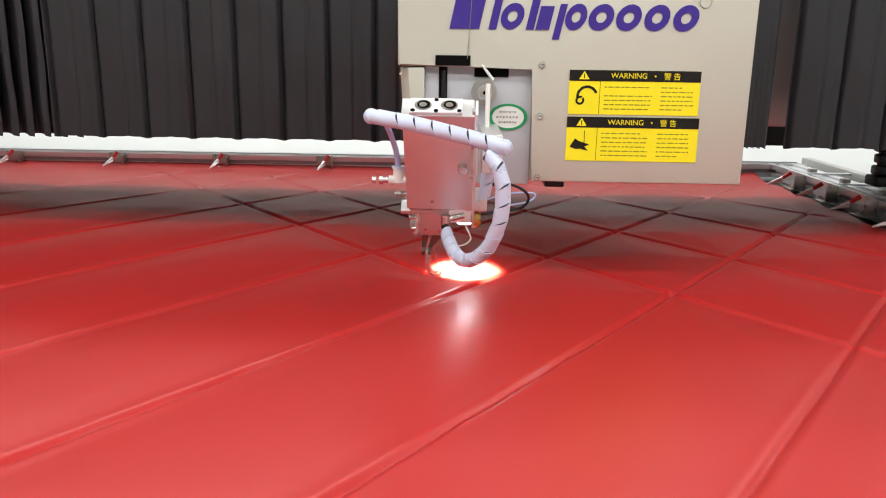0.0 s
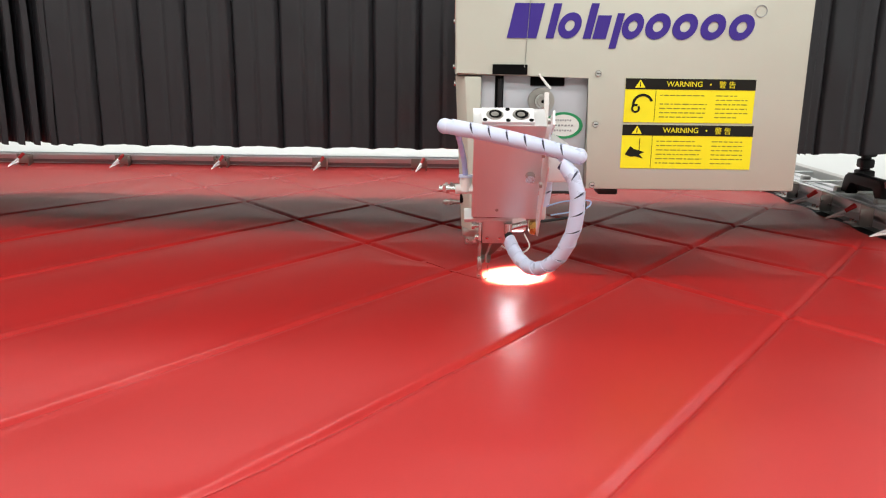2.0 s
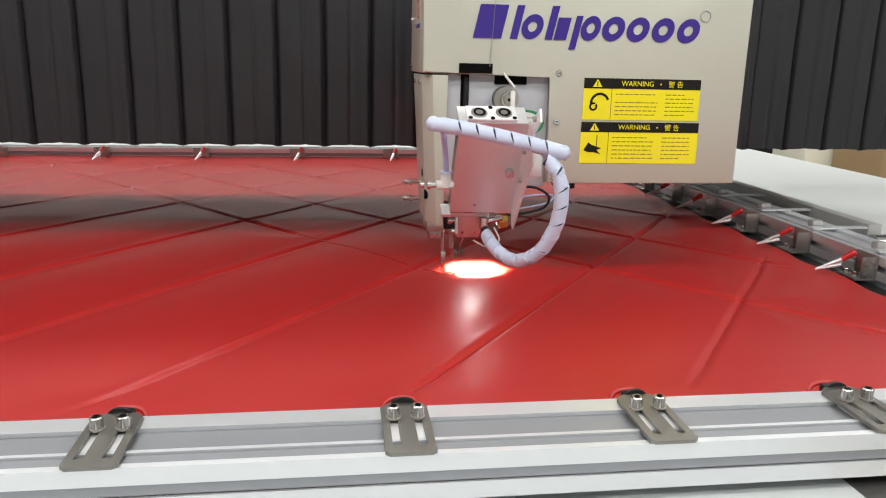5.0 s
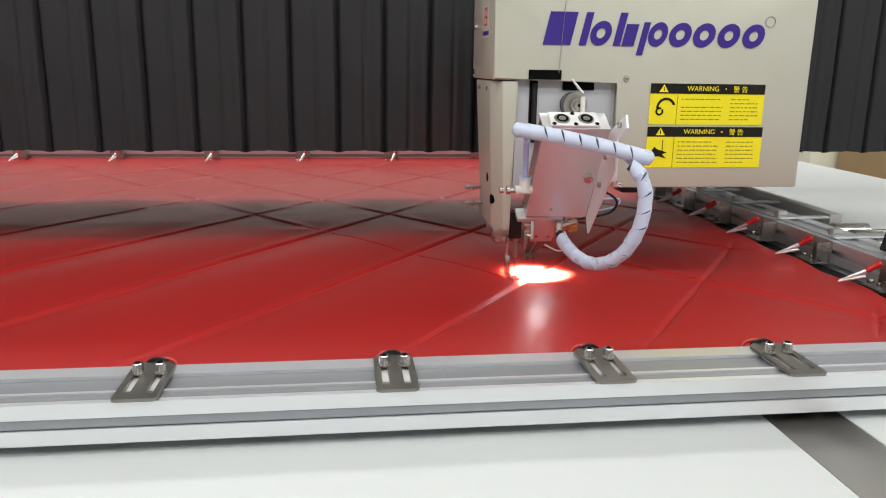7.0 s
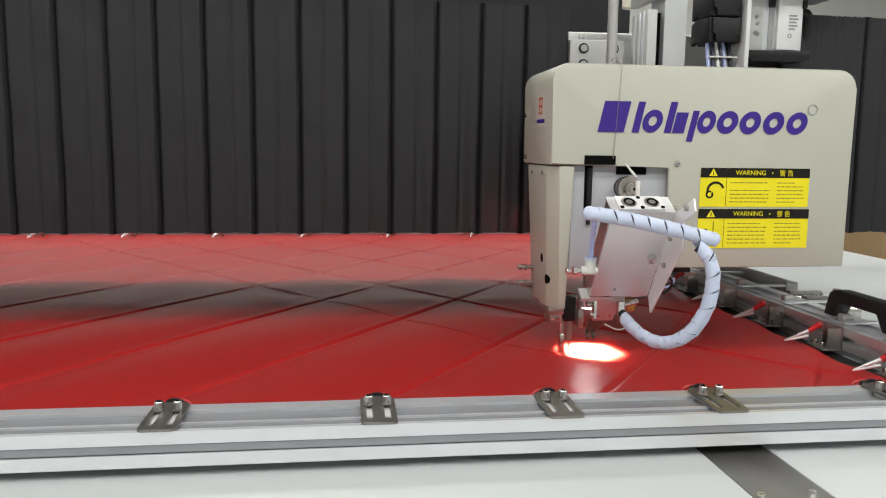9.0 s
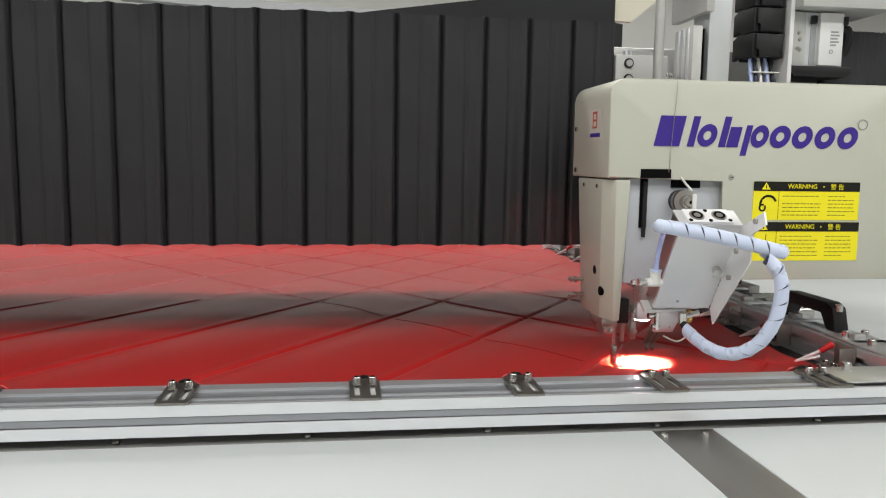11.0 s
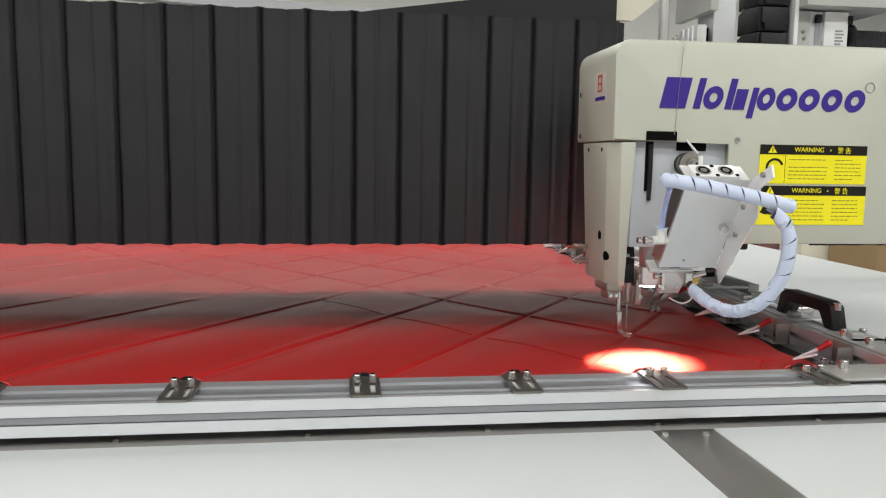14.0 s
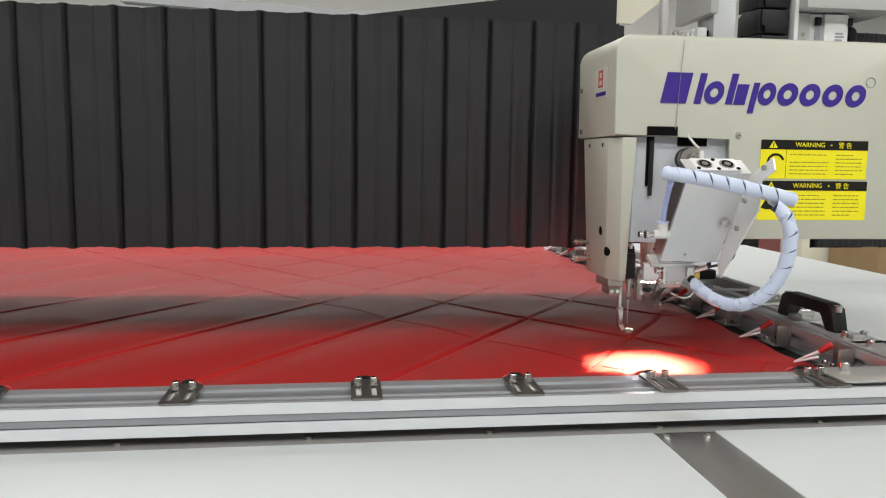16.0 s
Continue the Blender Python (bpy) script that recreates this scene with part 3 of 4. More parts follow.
def joined_stitches(slope, x0, y0, y1):
    verts, faces = [], []
    step = 0.0052 * abs(slope) / math.hypot(1, slope)
    d = Vector((1, slope, 0)).normalized()
    s = Vector((-d.y, d.x, 0))
    y = y0
    while y < y1:
        x = x0 + (y - 0.9) / slope
        if -0.8 < x < QX:
            c = Vector((x, y, cloth_z(x, y) + 0.0002))
            k = len(verts)
            for dz in (-0.0006, 0.0005):
                for u, v in ((-1, -1), (1, -1), (1, 1), (-1, 1)):
                    verts.append(c + d * 0.0019 * u + s * 0.0007 * v + Vector((0, 0, dz)))
            faces += [(k, k + 1, k + 2, k + 3), (k + 4, k + 5, k + 6, k + 7), (k, k + 1, k + 5, k + 4), (k + 1, k + 2, k + 6, k + 5), (k + 2, k + 3, k + 7, k + 6), (k + 3, k, k + 4, k + 7)]
        y += step
    return verts, faces


for slope, xs in ((UP, UP_X), (DOWN, DOWN_X)):
    for i, x0 in enumerate(xs):
        v, f = joined_stitches(slope, x0, 0.955 if slope == DOWN and i == 0 else Q0, Q1)
        if not f:
            continue
        me = bpy.data.meshes.new("seam")
        me.from_pydata([tuple(a) for a in v], [], f)
        me.materials.append(M["thread"])
        ob = new("seam", me)
        ob.parent = red_cloth
        tagged(ob, "dark red stitched seam", kind="stuff")

# the seam that is being sewn: stitched lengths that come up through the cloth behind the needle
NEEDLE = (-0.034, 0.950)
fresh = []
for k in range(46):
    t0 = STOP * k / 46
    t1 = STOP * (k + 1) / 46
    ax, ay = NEEDLE[0] + head_x(t0), NEEDLE[1] - frame_y(t0)
    bx_, by_ = NEEDLE[0] + head_x(t1), NEEDLE[1] - frame_y(t1)
    d = Vector((bx_ - ax, by_ - ay, 0))
    s = Vector((-d.y, d.x, 0)).normalized()
    b = BM()
    za, zb = cloth_z(ax, ay) + 0.0006, cloth_z(bx_, by_) + 0.0006
    verts = [b.verts.new(p) for p in (Vector((ax, ay, za)) - s * 0.0024, Vector((bx_, by_, zb)) - s * 0.0024, Vector((bx_, by_, zb)) + s * 0.0024, Vector((ax, ay, za)) + s * 0.0024)]
    low = [b.verts.new(v.co - Vector((0, 0, 0.0012))) for v in verts]
    b.faces.new(verts)
    b.faces.new(low)
    for j in range(4):
        b.faces.new((verts[j], verts[(j + 1) % 4], low[(j + 1) % 4], low[j]))
    me = finish(b, "stitch", "thread", 0)
    ob = new("stitch", me)
    ob.parent = red_cloth
    fresh.append((ob, t1))

# ---- sewing head ----
sewing_head = thing("sewing_head", NEEDLE[0], NEEDLE[1], 0.85, "cream enamelled industrial sewing head with warning labels", "sewing machine")
FRONT = 0.905


def arc(cx, cz, r, a0, a1, n=6):
    return [(cx + r * math.cos(radians(a0 + (a1 - a0) * i / n)), cz + r * math.sin(radians(a0 + (a1 - a0) * i / n))) for i in range(n + 1)]


outline = [(-0.076, 1.1160), (0.0815, 1.1160), (0.0815, 0.9840), (0.3315, 0.9840)] + arc(0.3070, 1.2180, 0.0240, 0, 90) + arc(-0.0560, 1.2220, 0.0200, 90, 180)
arm = part("arm_cover", prism(BM(), outline, "y", FRONT, 1.056, 0.0022), "cream", sewing_head)
# face cover over the needle bar, bevelled towards the side
b = BM()
prism(b, [(-0.0750, 0.930), (-0.0640, 0.9055), (-0.0450, 0.9055), (-0.0450, 1.030), (-0.0750, 1.030)], "z", 0.9262, 1.1142, 0.0015)
for v in b.verts:
    if v.co.z < 0.94:
        v.co.x += 0.010 if v.co.x < -0.06 else 0.0
        v.co.y += 0.02 if v.co.y < 0.95 else 0.0
face = part("face_cover", b, "cream", sewing_head)
recess = part("casting", bx(BM(), -0.0448, 0.0812, 0.9150, 1.045, 0.9790, 1.1158, 0.001), "recess", sewing_head, "grey painted casting behind the cover")
part("slot", bx(BM(), -0.0285, -0.0185, 0.9135, 0.9165, 1.052, 1.1157), "void", recess)
part("needle_rod", cy(BM(), (-0.0225, 0.9125, 1.040), (-0.0225, 0.9125, 1.112), 0.0028), "black", recess)
part("opening", bx(BM(), -0.0325, 0.0080, 0.9036, 0.906, 1.1170, 1.1285), "void", arm)
part("opening", bx(BM(), 0.0130, 0.0530, 0.9136, 0.9165, 1.1045, 1.1156), "void", recess)
# tension knob
for r, y0, y1, m in ((0.0140, 0.9050, 0.9148, "black"), (0.0150, 0.8990, 0.9050, "dark_steel"), (0.0118, 0.8950, 0.8990, "chrome"), (0.0150, 0.8935, 0.8950, "steel"), (0.0085, 0.8830, 0.8935, "chrome"), (0.0060, 0.8780, 0.8830, "steel")):
    part("tension_disc", cy(BM(), (0.0245, y1, 1.0876), (0.0245, y0, 1.0876), r, seg=28), m, recess)
part("knob_socket", cy(BM(), (0.0245, 0.8785, 1.0876), (0.0245, 0.8776, 1.0876), 0.0022, seg=6), "void", recess)
part("check_lever", cy(BM(), (0.0215, 0.9040, 1.1180), (0.0350, 0.9000, 1.1010), 0.0013, 0.0019), "nylon", recess, "white thread check lever")
# oval sticker
b = BM()
ring(b, (0.0540, 1.0585), 0.0157, 0.0128, 0.9138, 0.9149, sx=1.47, seg=40)
oval = part("oval_sticker", b, "green", sewing_head, "oval sticker with a green rim")
b = BM()
prism(b, [(0.0540 + 1.47 * 0.0128 * math.cos(a), 1.0585 + 0.0128 * math.sin(a)) for a in (2 * math.pi * i / 36 for i in range(36))], "y", 0.9140, 0.9149)
part("sticker_paper", b, "paper", oval)
for i, (x0, x1, z) in enumerate(((0.044, 0.064, 1.0645), (0.040, 0.067, 1.0585), (0.043, 0.065, 1.0525))):
    b = BM()
    n = 7
    for k in range(n):
        w = (x1 - x0) / n
        bx(b, x0 + k * w, x0 + k * w + w * 0.65, 0.9136, 0.9141, z - 0.0011 + 0.0006 * (k % 2), z + 0.0011)
    part("print_line", b, "groove", oval)


def cap_screw(x, y, z, parent, r=0.0042):
    b = cy(BM(), (x, y, z), (x, y - 0.0022, z), r, r * 0.75, seg=16)
    part("screw", b, "chrome", parent, "bright cross-head screw")
    part("screw_slot", bx(BM(), x - r * 0.5, x + r * 0.5, y - 0.0025, y - 0.0018, z - 0.0004, z + 0.0004), "void", parent)


for z in (1.1192, 1.0610, 0.9885):
    cap_screw(0.0905, FRONT, z, arm)
for y, z in ((1.040, 1.1830), (1.036, 1.1250)):
    part("screw", cy(BM(), (-0.0760, y, z), (-0.0785, y, z), 0.0035, seg=12), "chrome", arm)
for y, z in ((1.000, 1.1050), (0.945, 1.1050)):
    part("screw", cy(BM(), (-0.0750, y, z), (-0.0768, y, z), 0.0028, seg=12), "chrome", face)
for y, z in ((0.964, 0.9900), (0.944, 0.9640)):
    side_x = -0.0750 + 0.0532 * (1.1142 - z)
    part("port", cy(BM(), (side_x + 0.005, y, z), (side_x - 0.0004, y, z), 0.0062, seg=20), "void", face)
for y, z in ((1.016, 0.9690), (1.013, 0.9470)):
    b = BM()
    cy(b, (-0.0620, y, z), (-0.0790, y, z), 0.0026, seg=12)
    cy(b, (-0.0770, y, z), (-0.0800, y, z), 0.0044, seg=6)
    cy(b, (-0.0830, y, z), (-0.0875, y, z), 0.0038, seg=12)
    cy(b, (-0.0800, y, z), (-0.0900, y, z), 0.0018, seg=10)
    part("thumb_screw", b, "steel", face, "small steel thumb screw")
# side sticker
side = part("side_sticker", bx(BM(), -0.0766, -0.0761, 0.934, 0.984, 1.166, 1.206), "sticker", arm, "pale sticker")
b = BM()
for z0, z1, y0, y1 in ((1.181, 1.203, 0.953, 0.956), (1.181, 1.203, 0.967, 0.970), (1.200, 1.203, 0.953, 0.970), (1.190, 1.193, 0.953, 0.970), (1.181, 1.1835, 0.953, 0.970)):
    bx(b, -0.0770, -0.0765, y0, y1, z0, z1)
part("sticker_mark", b, "orange", side)
part("sticker_bar", bx(BM(), -0.0770, -0.0765, 0.940, 0.979, 1.1695, 1.1745), "purple", side)

# violet maker's mark: slanted plain shapes
SH = 0.22


def slant(b, x0, x1, z0, z1, y0=0.9040, y1=0.9052):
    prism(b, [(x0 + SH * (z0 - 1.158), z0), (x1 + SH * (z0 - 1.158), z0), (x1 + SH * (z1 - 1.158), z1), (x0 + SH * (z1 - 1.158), z1)], "y", y0, y1)
    return b


def disc(b, x, w, h=0.0290, z=1.158):
    """A thick slanted ring."""
    return ring(b, (x + SH * h / 2, z + h / 2), h / 2, h / 2 - 0.0085, 0.9040, 0.9052, sx=w / h, shear=SH, seg=28)


marks = [slant(BM(), -0.0170, 0.0170, 1.158, 1.1965), slant(BM(), 0.0275, 0.0365, 1.158, 1.1965), disc(BM(), 0.0515, 0.026),
         slant(BM(), 0.0700, 0.0790, 1.158, 1.1970), slant(BM(), 0.0810, 0.0965, 1.158, 1.1840), slant(BM(), 0.1025, 0.1105, 1.1475, 1.1865), disc(BM(), 0.1235, 0.024)]
marks += [disc(BM(), x, 0.028) for x in (0.1520, 0.1830, 0.2150, 0.2475)]
for b in marks:
    part("printed_mark", b, "purple", arm, "violet printed mark")
part("printed_mark", ring(BM(), (0.2712, 1.1905), 0.0068, 0.0060, 0.9042, 0.9052, seg=36), "groove", arm, "small grey ring mark")


# yellow warning labels
def warning_label(x0, x1, z0, z1, name):
    sheet = part("warning_label", bx(BM(), x0, x1, 0.9042, 0.9052, z0, z1), "yellow", sewing_head, "yellow and black warning label")
    top = z1 - 0.0125
    part("label_band", bx(BM(), x0, x1, 0.9039, 0.9046, top, z1), "ink", sheet)
    part("label_triangle", prism(BM(), [(x0 + 0.0110, top + 0.0020), (x0 + 0.0230, top + 0.0020), (x0 + 0.0170, top + 0.0112)], "y", 0.9036, 0.9042), "yellow", sheet)
    part("label_stroke", bx(BM(), x0 + 0.0164, x0 + 0.0176, 0.9034, 0.9038, top + 0.0032, top + 0.0084), "ink", sheet)
    lettering("WARNING", 0.0086, x0 + 0.0475, 0.9037, top + 0.0036, "label_word", "yellow", sheet)
    part("label_dot", cy(BM(), (x0 + 0.0985, 0.9036, top + 0.0063), (x0 + 0.0985, 0.9042, top + 0.0063), 0.0010, seg=10), "yellow", sheet)
    lettering("\u8b66 \u544a", 0.0086, x0 + 0.1080, 0.9037, top + 0.0030, "label_word", "yellow", sheet)
    part("label_rule", bx(BM(), x0 + 0.0355, x0 + 0.0360, 0.9040, 0.9046, z0 + 0.001, top), "ink", sheet)
    rnd = random.Random(name)
    for xa, xb, rows, big in ((x0 + 0.041, x0 + 0.096, 6, False), (x0 + 0.106, x0 + 0.145, 6, False)):
        for r in range(rows):
            zz = top - 0.0065 - r * (top - z0 - 0.008) / rows
            if r == 1 and xa < x0 + 0.05 and name == "a":
                continue
            b = BM()
            x = xa
            stop = xb - rnd.uniform(0, 0.014 if r in (0, rows - 1) else 0.004)
            while x < stop:
                w = rnd.uniform(0.0025, 0.008)
                bx(b, x, min(x + w, stop), 0.9041, 0.9047, zz - 0.0006, zz + 0.0006)
                x += w + 0.0014
            part("print_line", b, "ink_soft", sheet)
    return sheet


sheet = warning_label(0.1228, 0.2735, 1.0640, 1.1144, "a")
b = ring(BM(), (0.1360, 1.0800), 0.0052, 0.0028, 0.9038, 0.9046, a0=60, a1=400)
ring(b, (0.1440, 1.0845), 0.0125, 0.0095, 0.9038, 0.9046, a0=20, a1=190)
part("label_sign", b, "ink", sheet)
sheet = warning_label(0.1225, 0.2760, 1.0098, 1.0612, "b")
b = prism(BM(), [(0.1270, 1.0260), (0.1330, 1.0360), (0.1370, 1.0330), (0.1500, 1.0290), (0.1440, 1.0265), (0.1490, 1.0215), (0.1390, 1.0240), (0.1340, 1.0235)], "y", 0.9038, 0.9046)
bx(b, 0.1432, 0.1440, 0.9038, 0.9046, 1.0300, 1.0450)
part("label_sign", b, "ink", sheet)

# thread from the guide down into the head
part("thread", tube(BM(), [(0.0110, 0.930, 1.2445), (0.0105, 0.9036, 1.2415), (0.0075, 0.9036, 1.180), (0.0045, 0.9034, 1.125)], 0.0004, seg=6), "steel", sewing_head, "fine grey thread")
b = cy(BM(), (0.0110, 0.930, 1.241), (0.0110, 0.930, 1.246), 0.002)
ring(b, (0.0110, 1.249), 0.0042, 0.0028, 0.929, 0.932)
part("thread_eye", b, "chrome", sewing_head)
part("stop_block", bx(BM(), 0.102, 0.126, 0.925, 0.955, 0.974, 0.9845, 0.002), "black", sewing_head)

# lower needle mechanism
b = bx(BM(), -0.0640, -0.0420, 0.940, 0.990, 0.9150, 0.9268, 0.002)
bx(b, -0.0600, -0.0440, 0.945, 0.975, 0.9040, 0.9152, 0.0015)
low = part("lower_casting", b, "steel", sewing_head)
for x in (-0.0570, -0.0490):
    part("screw", cy(BM(), (x, 0.945, 0.9095), (x, 0.9425, 0.9095), 0.0024, seg=12), "chrome", low)
b = cy(BM(), (-0.0405, 0.956, 0.9270), (-0.0405, 0.956, 0.8800), 0.0032)
bx(b, -0.0438, -0.0372, 0.949, 0.958, 0.8590, 0.8860, 0.0010)
prism(b, [(-0.0438, 0.8620), (-0.0372, 0.8620), (-0.0320, 0.8535), (-0.0385, 0.8535)], "y", 0.948, 0.956)
foot = part("presser_foot", b, "chrome", sewing_head, "bright steel presser foot")
b = BM()
n = 20
for r0, r1, z0, z1 in ((0.0078, 0.0052, 0.8525, 0.8560),):
    cols = []
    for i in range(n):
        a = 2 * math.pi * i / n
        cols.append([b.verts.new((-0.0300 + r * math.cos(a), 0.950 + r * math.sin(a), z)) for r, z in ((r0, z0), (r0, z1), (r1, z1), (r1, z0))])
    for i in range(n):
        p, q = cols[i], cols[(i + 1) % n]
        for k in range(4):
            b.faces.new((p[k], p[(k + 1) % 4], q[(k + 1) % 4], q[k]))
part("foot_ring", b, "chrome", foot)
b = bx(BM(), -0.0400, -0.0235, 0.946, 0.962, 0.9220, 0.9560, 0.002)
needle_bar = part("needle_bar", b, "black", sewing_head, "black needle clamp")
part("bar_end", cy(BM(), (-0.0300, 0.952, 0.9215), (-0.0300, 0.952, 0.8960), 0.0040, 0.0028, seg=14), "steel", needle_bar)
part("needle", cy(BM(), (-0.0300, 0.952, 0.8920), (-0.0300, 0.952, 0.8590), 0.0011, 0.0005, seg=8), "chrome", needle_bar)
b = bx(BM(), -0.0210, -0.0130, 0.945, 0.957, 0.8960, 0.9200, 0.0015)
cy(b, (-0.0170, 0.950, 0.920), (-0.0170, 0.950, 0.9420), 0.0035)
bx(b, -0.0300, -0.0080, 0.950, 0.960, 0.9330, 0.9400, 0.001)
cy(b, (-0.0170, 0.944, 0.908), (-0.0170, 0.939, 0.908), 0.0032)
cy(b, (-0.0170, 0.944, 0.936), (-0.0170, 0.938, 0.936), 0.0042)
part("foot_lifter", b, "steel", sewing_head, "bright steel foot linkage")
part("linkage_block", bx(BM(), -0.0180, 0.0160, 0.932, 0.944, 0.9255, 0.9490, 0.0015), "plate", sewing_head, "machined steel linkage block")
# sewing lamp: shaded tube under the arm
b = BM()
n = 24
cols = []
LAMP = (0.0060, 0.973)
for i in range(n):
    a = 2 * math.pi * i / n
    cols.append([b.verts.new((LAMP[0] + r * math.cos(a), LAMP[1] + r * math.sin(a), z)) for r, z in ((0.0102, 0.9190), (0.0135, 0.9788), (0.0120, 0.9788), (0.0090, 0.9190))])
for i in range(n):
    p, q = cols[i], cols[(i + 1) % n]
    for k in range(4):
        b.faces.new((p[k], p[(k + 1) % 4], q[(k + 1) % 4], q[k]))
lamp = part("sewing_lamp", b, "alu_dark", sewing_head, "small grey lamp tube")
part("lamp_lens", cy(BM(), (*LAMP, 0.9400), (*LAMP, 0.9345), 0.0030, seg=20), "led", lamp, "bright white lamp lens")
# glowing ring added at the tube mouth, for the cloth's light streak
b = BM()
cols = []
for i in range(n):
    a = 2 * math.pi * i / n
    cols.append([b.verts.new((LAMP[0] + r * math.cos(a), LAMP[1] + r * math.sin(a), z)) for r, z in ((0.0103, 0.9175), (0.0103, 0.9189), (0.0091, 0.9189), (0.0091, 0.9175))])
for i in range(n):
    p, q = cols[i], cols[(i + 1) % n]
    for k in range(4):
        b.faces.new((p[k], p[(k + 1) % 4], q[(k + 1) % 4], q[k]))
part("streak_glow", b, "rim", lamp, "glowing ring added for the streak of light on the cloth")

# ---- thread gripper on the head ----
TOP = Vector((0.0, 0.7276, 1.0707))
W = Vector((0.0, 0.53, -0.848))
N = Vector((0.0, -0.848, -0.53))


def tilted(b, pts, n0, n1, bevel=0.0008):
    """An outline in the tilted plane of the gripper (across, down), with depth along its normal."""
    lo = [b.verts.new(TOP + Vector((u, 0, 0)) + W * w + N * n0) for u, w in pts]
    hi = [b.verts.new(TOP + Vector((u, 0, 0)) + W * w + N * n1) for u, w in pts]
    fs = [b.faces.new(lo), b.faces.new(hi)]
    for i in range(len(pts)):
        j = (i + 1) % len(pts)
        fs.append(b.faces.new((lo[i], lo[j], hi[j], hi[i])))
    if bevel:
        bmesh.ops.bevel(b, geom=list({e for f in fs for e in f.edges}), offset=bevel, segments=2, affect="EDGES", profile=0.5)
    return b


cylinder = part("air_cylinder", tilted(BM(), [(-0.0570, 0), (0.0115, 0), (0.0115, 0.1195), (-0.0565, 0.1180)], -0.004, 0.0, 0.0), "plate", sewing_head, "satin aluminium air cylinder body", smooth=0)
part("cylinder_body", tilted(BM(), [(-0.0550, 0.001), (-0.0060, 0.001), (-0.0060, 0.1235), (-0.0550, 0.1235)], -0.028, -0.0042, 0.0), "steel", cylinder, smooth=0)
for u, w in ((0.0010, 0.060), (-0.035, 0.012), (-0.010, 0.012), (-0.030, 0.108)):
    c = TOP + Vector((u, 0, 0)) + W * w
    r = 0.0048 if w == 0.060 else 0.0018
    part("screw", cy(BM(), c, c + N * (0.007 if r > 0.004 else 0.0006), r, seg=14), "chrome" if r > 0.004 else "steel", cylinder)
cap = part("cylinder_cap", tilted(BM(), [(-0.0500, -0.0060), (0.0000, -0.0060), (0.0000, -0.0024), (-0.0500, -0.0024)], -0.022, 0.0006, 0.0004), "cap", cylinder, "bright machined cap with two round ports")


def cap_port(u, n, r, mat, lift):
    c = TOP + Vector((u + 0.006, 0, 0)) + N * (n + 0.0025) - W * 0.0059
    part("port", cy(BM(), c, c - W * lift, r, seg=24), mat, cap)


for u in (-0.0435, -0.0185):
    cap_port(u, -0.0130, 0.0082, "steel", 0.0006)
    cap_port(u + 0.0006, -0.0135, 0.0062, "void", 0.0010)
    cap_port(u, -0.0125, 0.0036, "steel", 0.0014)
for u, n in ((-0.031, -0.0040), (-0.053, -0.0045), (-0.009, -0.0045), (-0.031, -0.0215)):
    cap_port(u, n, 0.0022, "void", 0.0007)
part("cap_plate", tilted(BM(), [(-0.0580, -0.0022), (0.0115, -0.0022), (0.0115, 0.0), (-0.0580, 0.0)], -0.026, 0.0012, 0.0003), "plate", cylinder)
wing = prism(BM(), [(0.7300, 1.0690), (0.6880, 1.0885), (0.6830, 1.0760), (0.7080, 1.0640), (0.7090, 1.0340), (0.7820, 0.9520), (0.7900, 0.9690)], "x", 0.0118, 0.0140, 0.0004)
bracket = part("side_plate", wing, "cap", sewing_head, "pale aluminium side plate", smooth=0)
for y, z in ((0.7000, 1.0780), (0.7350, 1.0430), (0.7480, 1.0120)):
    part("screw", cy(BM(), (0.0118, y, z), (0.0090, y, z), 0.0030, seg=12), "steel", bracket)
part("mount_arm", bx(BM(), 0.0205, 0.0420, 0.780, 0.916, 1.010, 1.050, 0.002), "plate", sewing_head)
part("mount_arm", bx(BM(), 0.0000, 0.0160, 0.760, 0.800, 1.010, 1.050, 0.002), "plate", sewing_head)
part("tongue", bx(BM(), 0.0255, 0.0310, 0.8750, 0.8800, 1.040, 1.098, 0.001), "nylon", sewing_head)
# fitting with its thumb screw
b = cy(BM(), (-0.0635, 0.772, 1.0010), (-0.0635, 0.772, 1.0150), 0.0060)
cy(b, (-0.0560, 0.772, 1.003), (-0.0740, 0.772, 1.003), 0.0048)
elbow = part("elbow_fitting", b, "nylon", sewing_head, "white plastic elbow fitting")
b = cy(BM(), (-0.0740, 0.772, 1.003), (-0.0830, 0.772, 1.003), 0.0030)
cy(b, (-0.0800, 0.772, 1.003), (-0.0835, 0.772, 1.003), 0.0046)
cy(b, (-0.0870, 0.772, 1.003), (-0.0910, 0.772, 1.003), 0.0034)
part("throttle_screw", b, "chrome", elbow)
b = BM()
ring(b, (0, 0), 0.0072, 0.0034, -0.0012, 0.0012, seg=24)
bmesh.ops.rotate(b, cent=(0, 0, 0), matrix=Matrix.Rotation(radians(90), 3, "X"), verts=b.verts)
bmesh.ops.translate(b, vec=(-0.0635, 0.772, 1.0165), verts=b.verts)
part("release_ring", b, "hose", elbow)
part("air_tube", tube(BM(), [(-0.0635, 0.772, 1.012), (-0.0660, 0.762, 1.035), (-0.0720, 0.738, 1.060), (-0.0760, 0.722, 1.068)], 0.0028), "airline", sewing_head, "thin blue air tube")

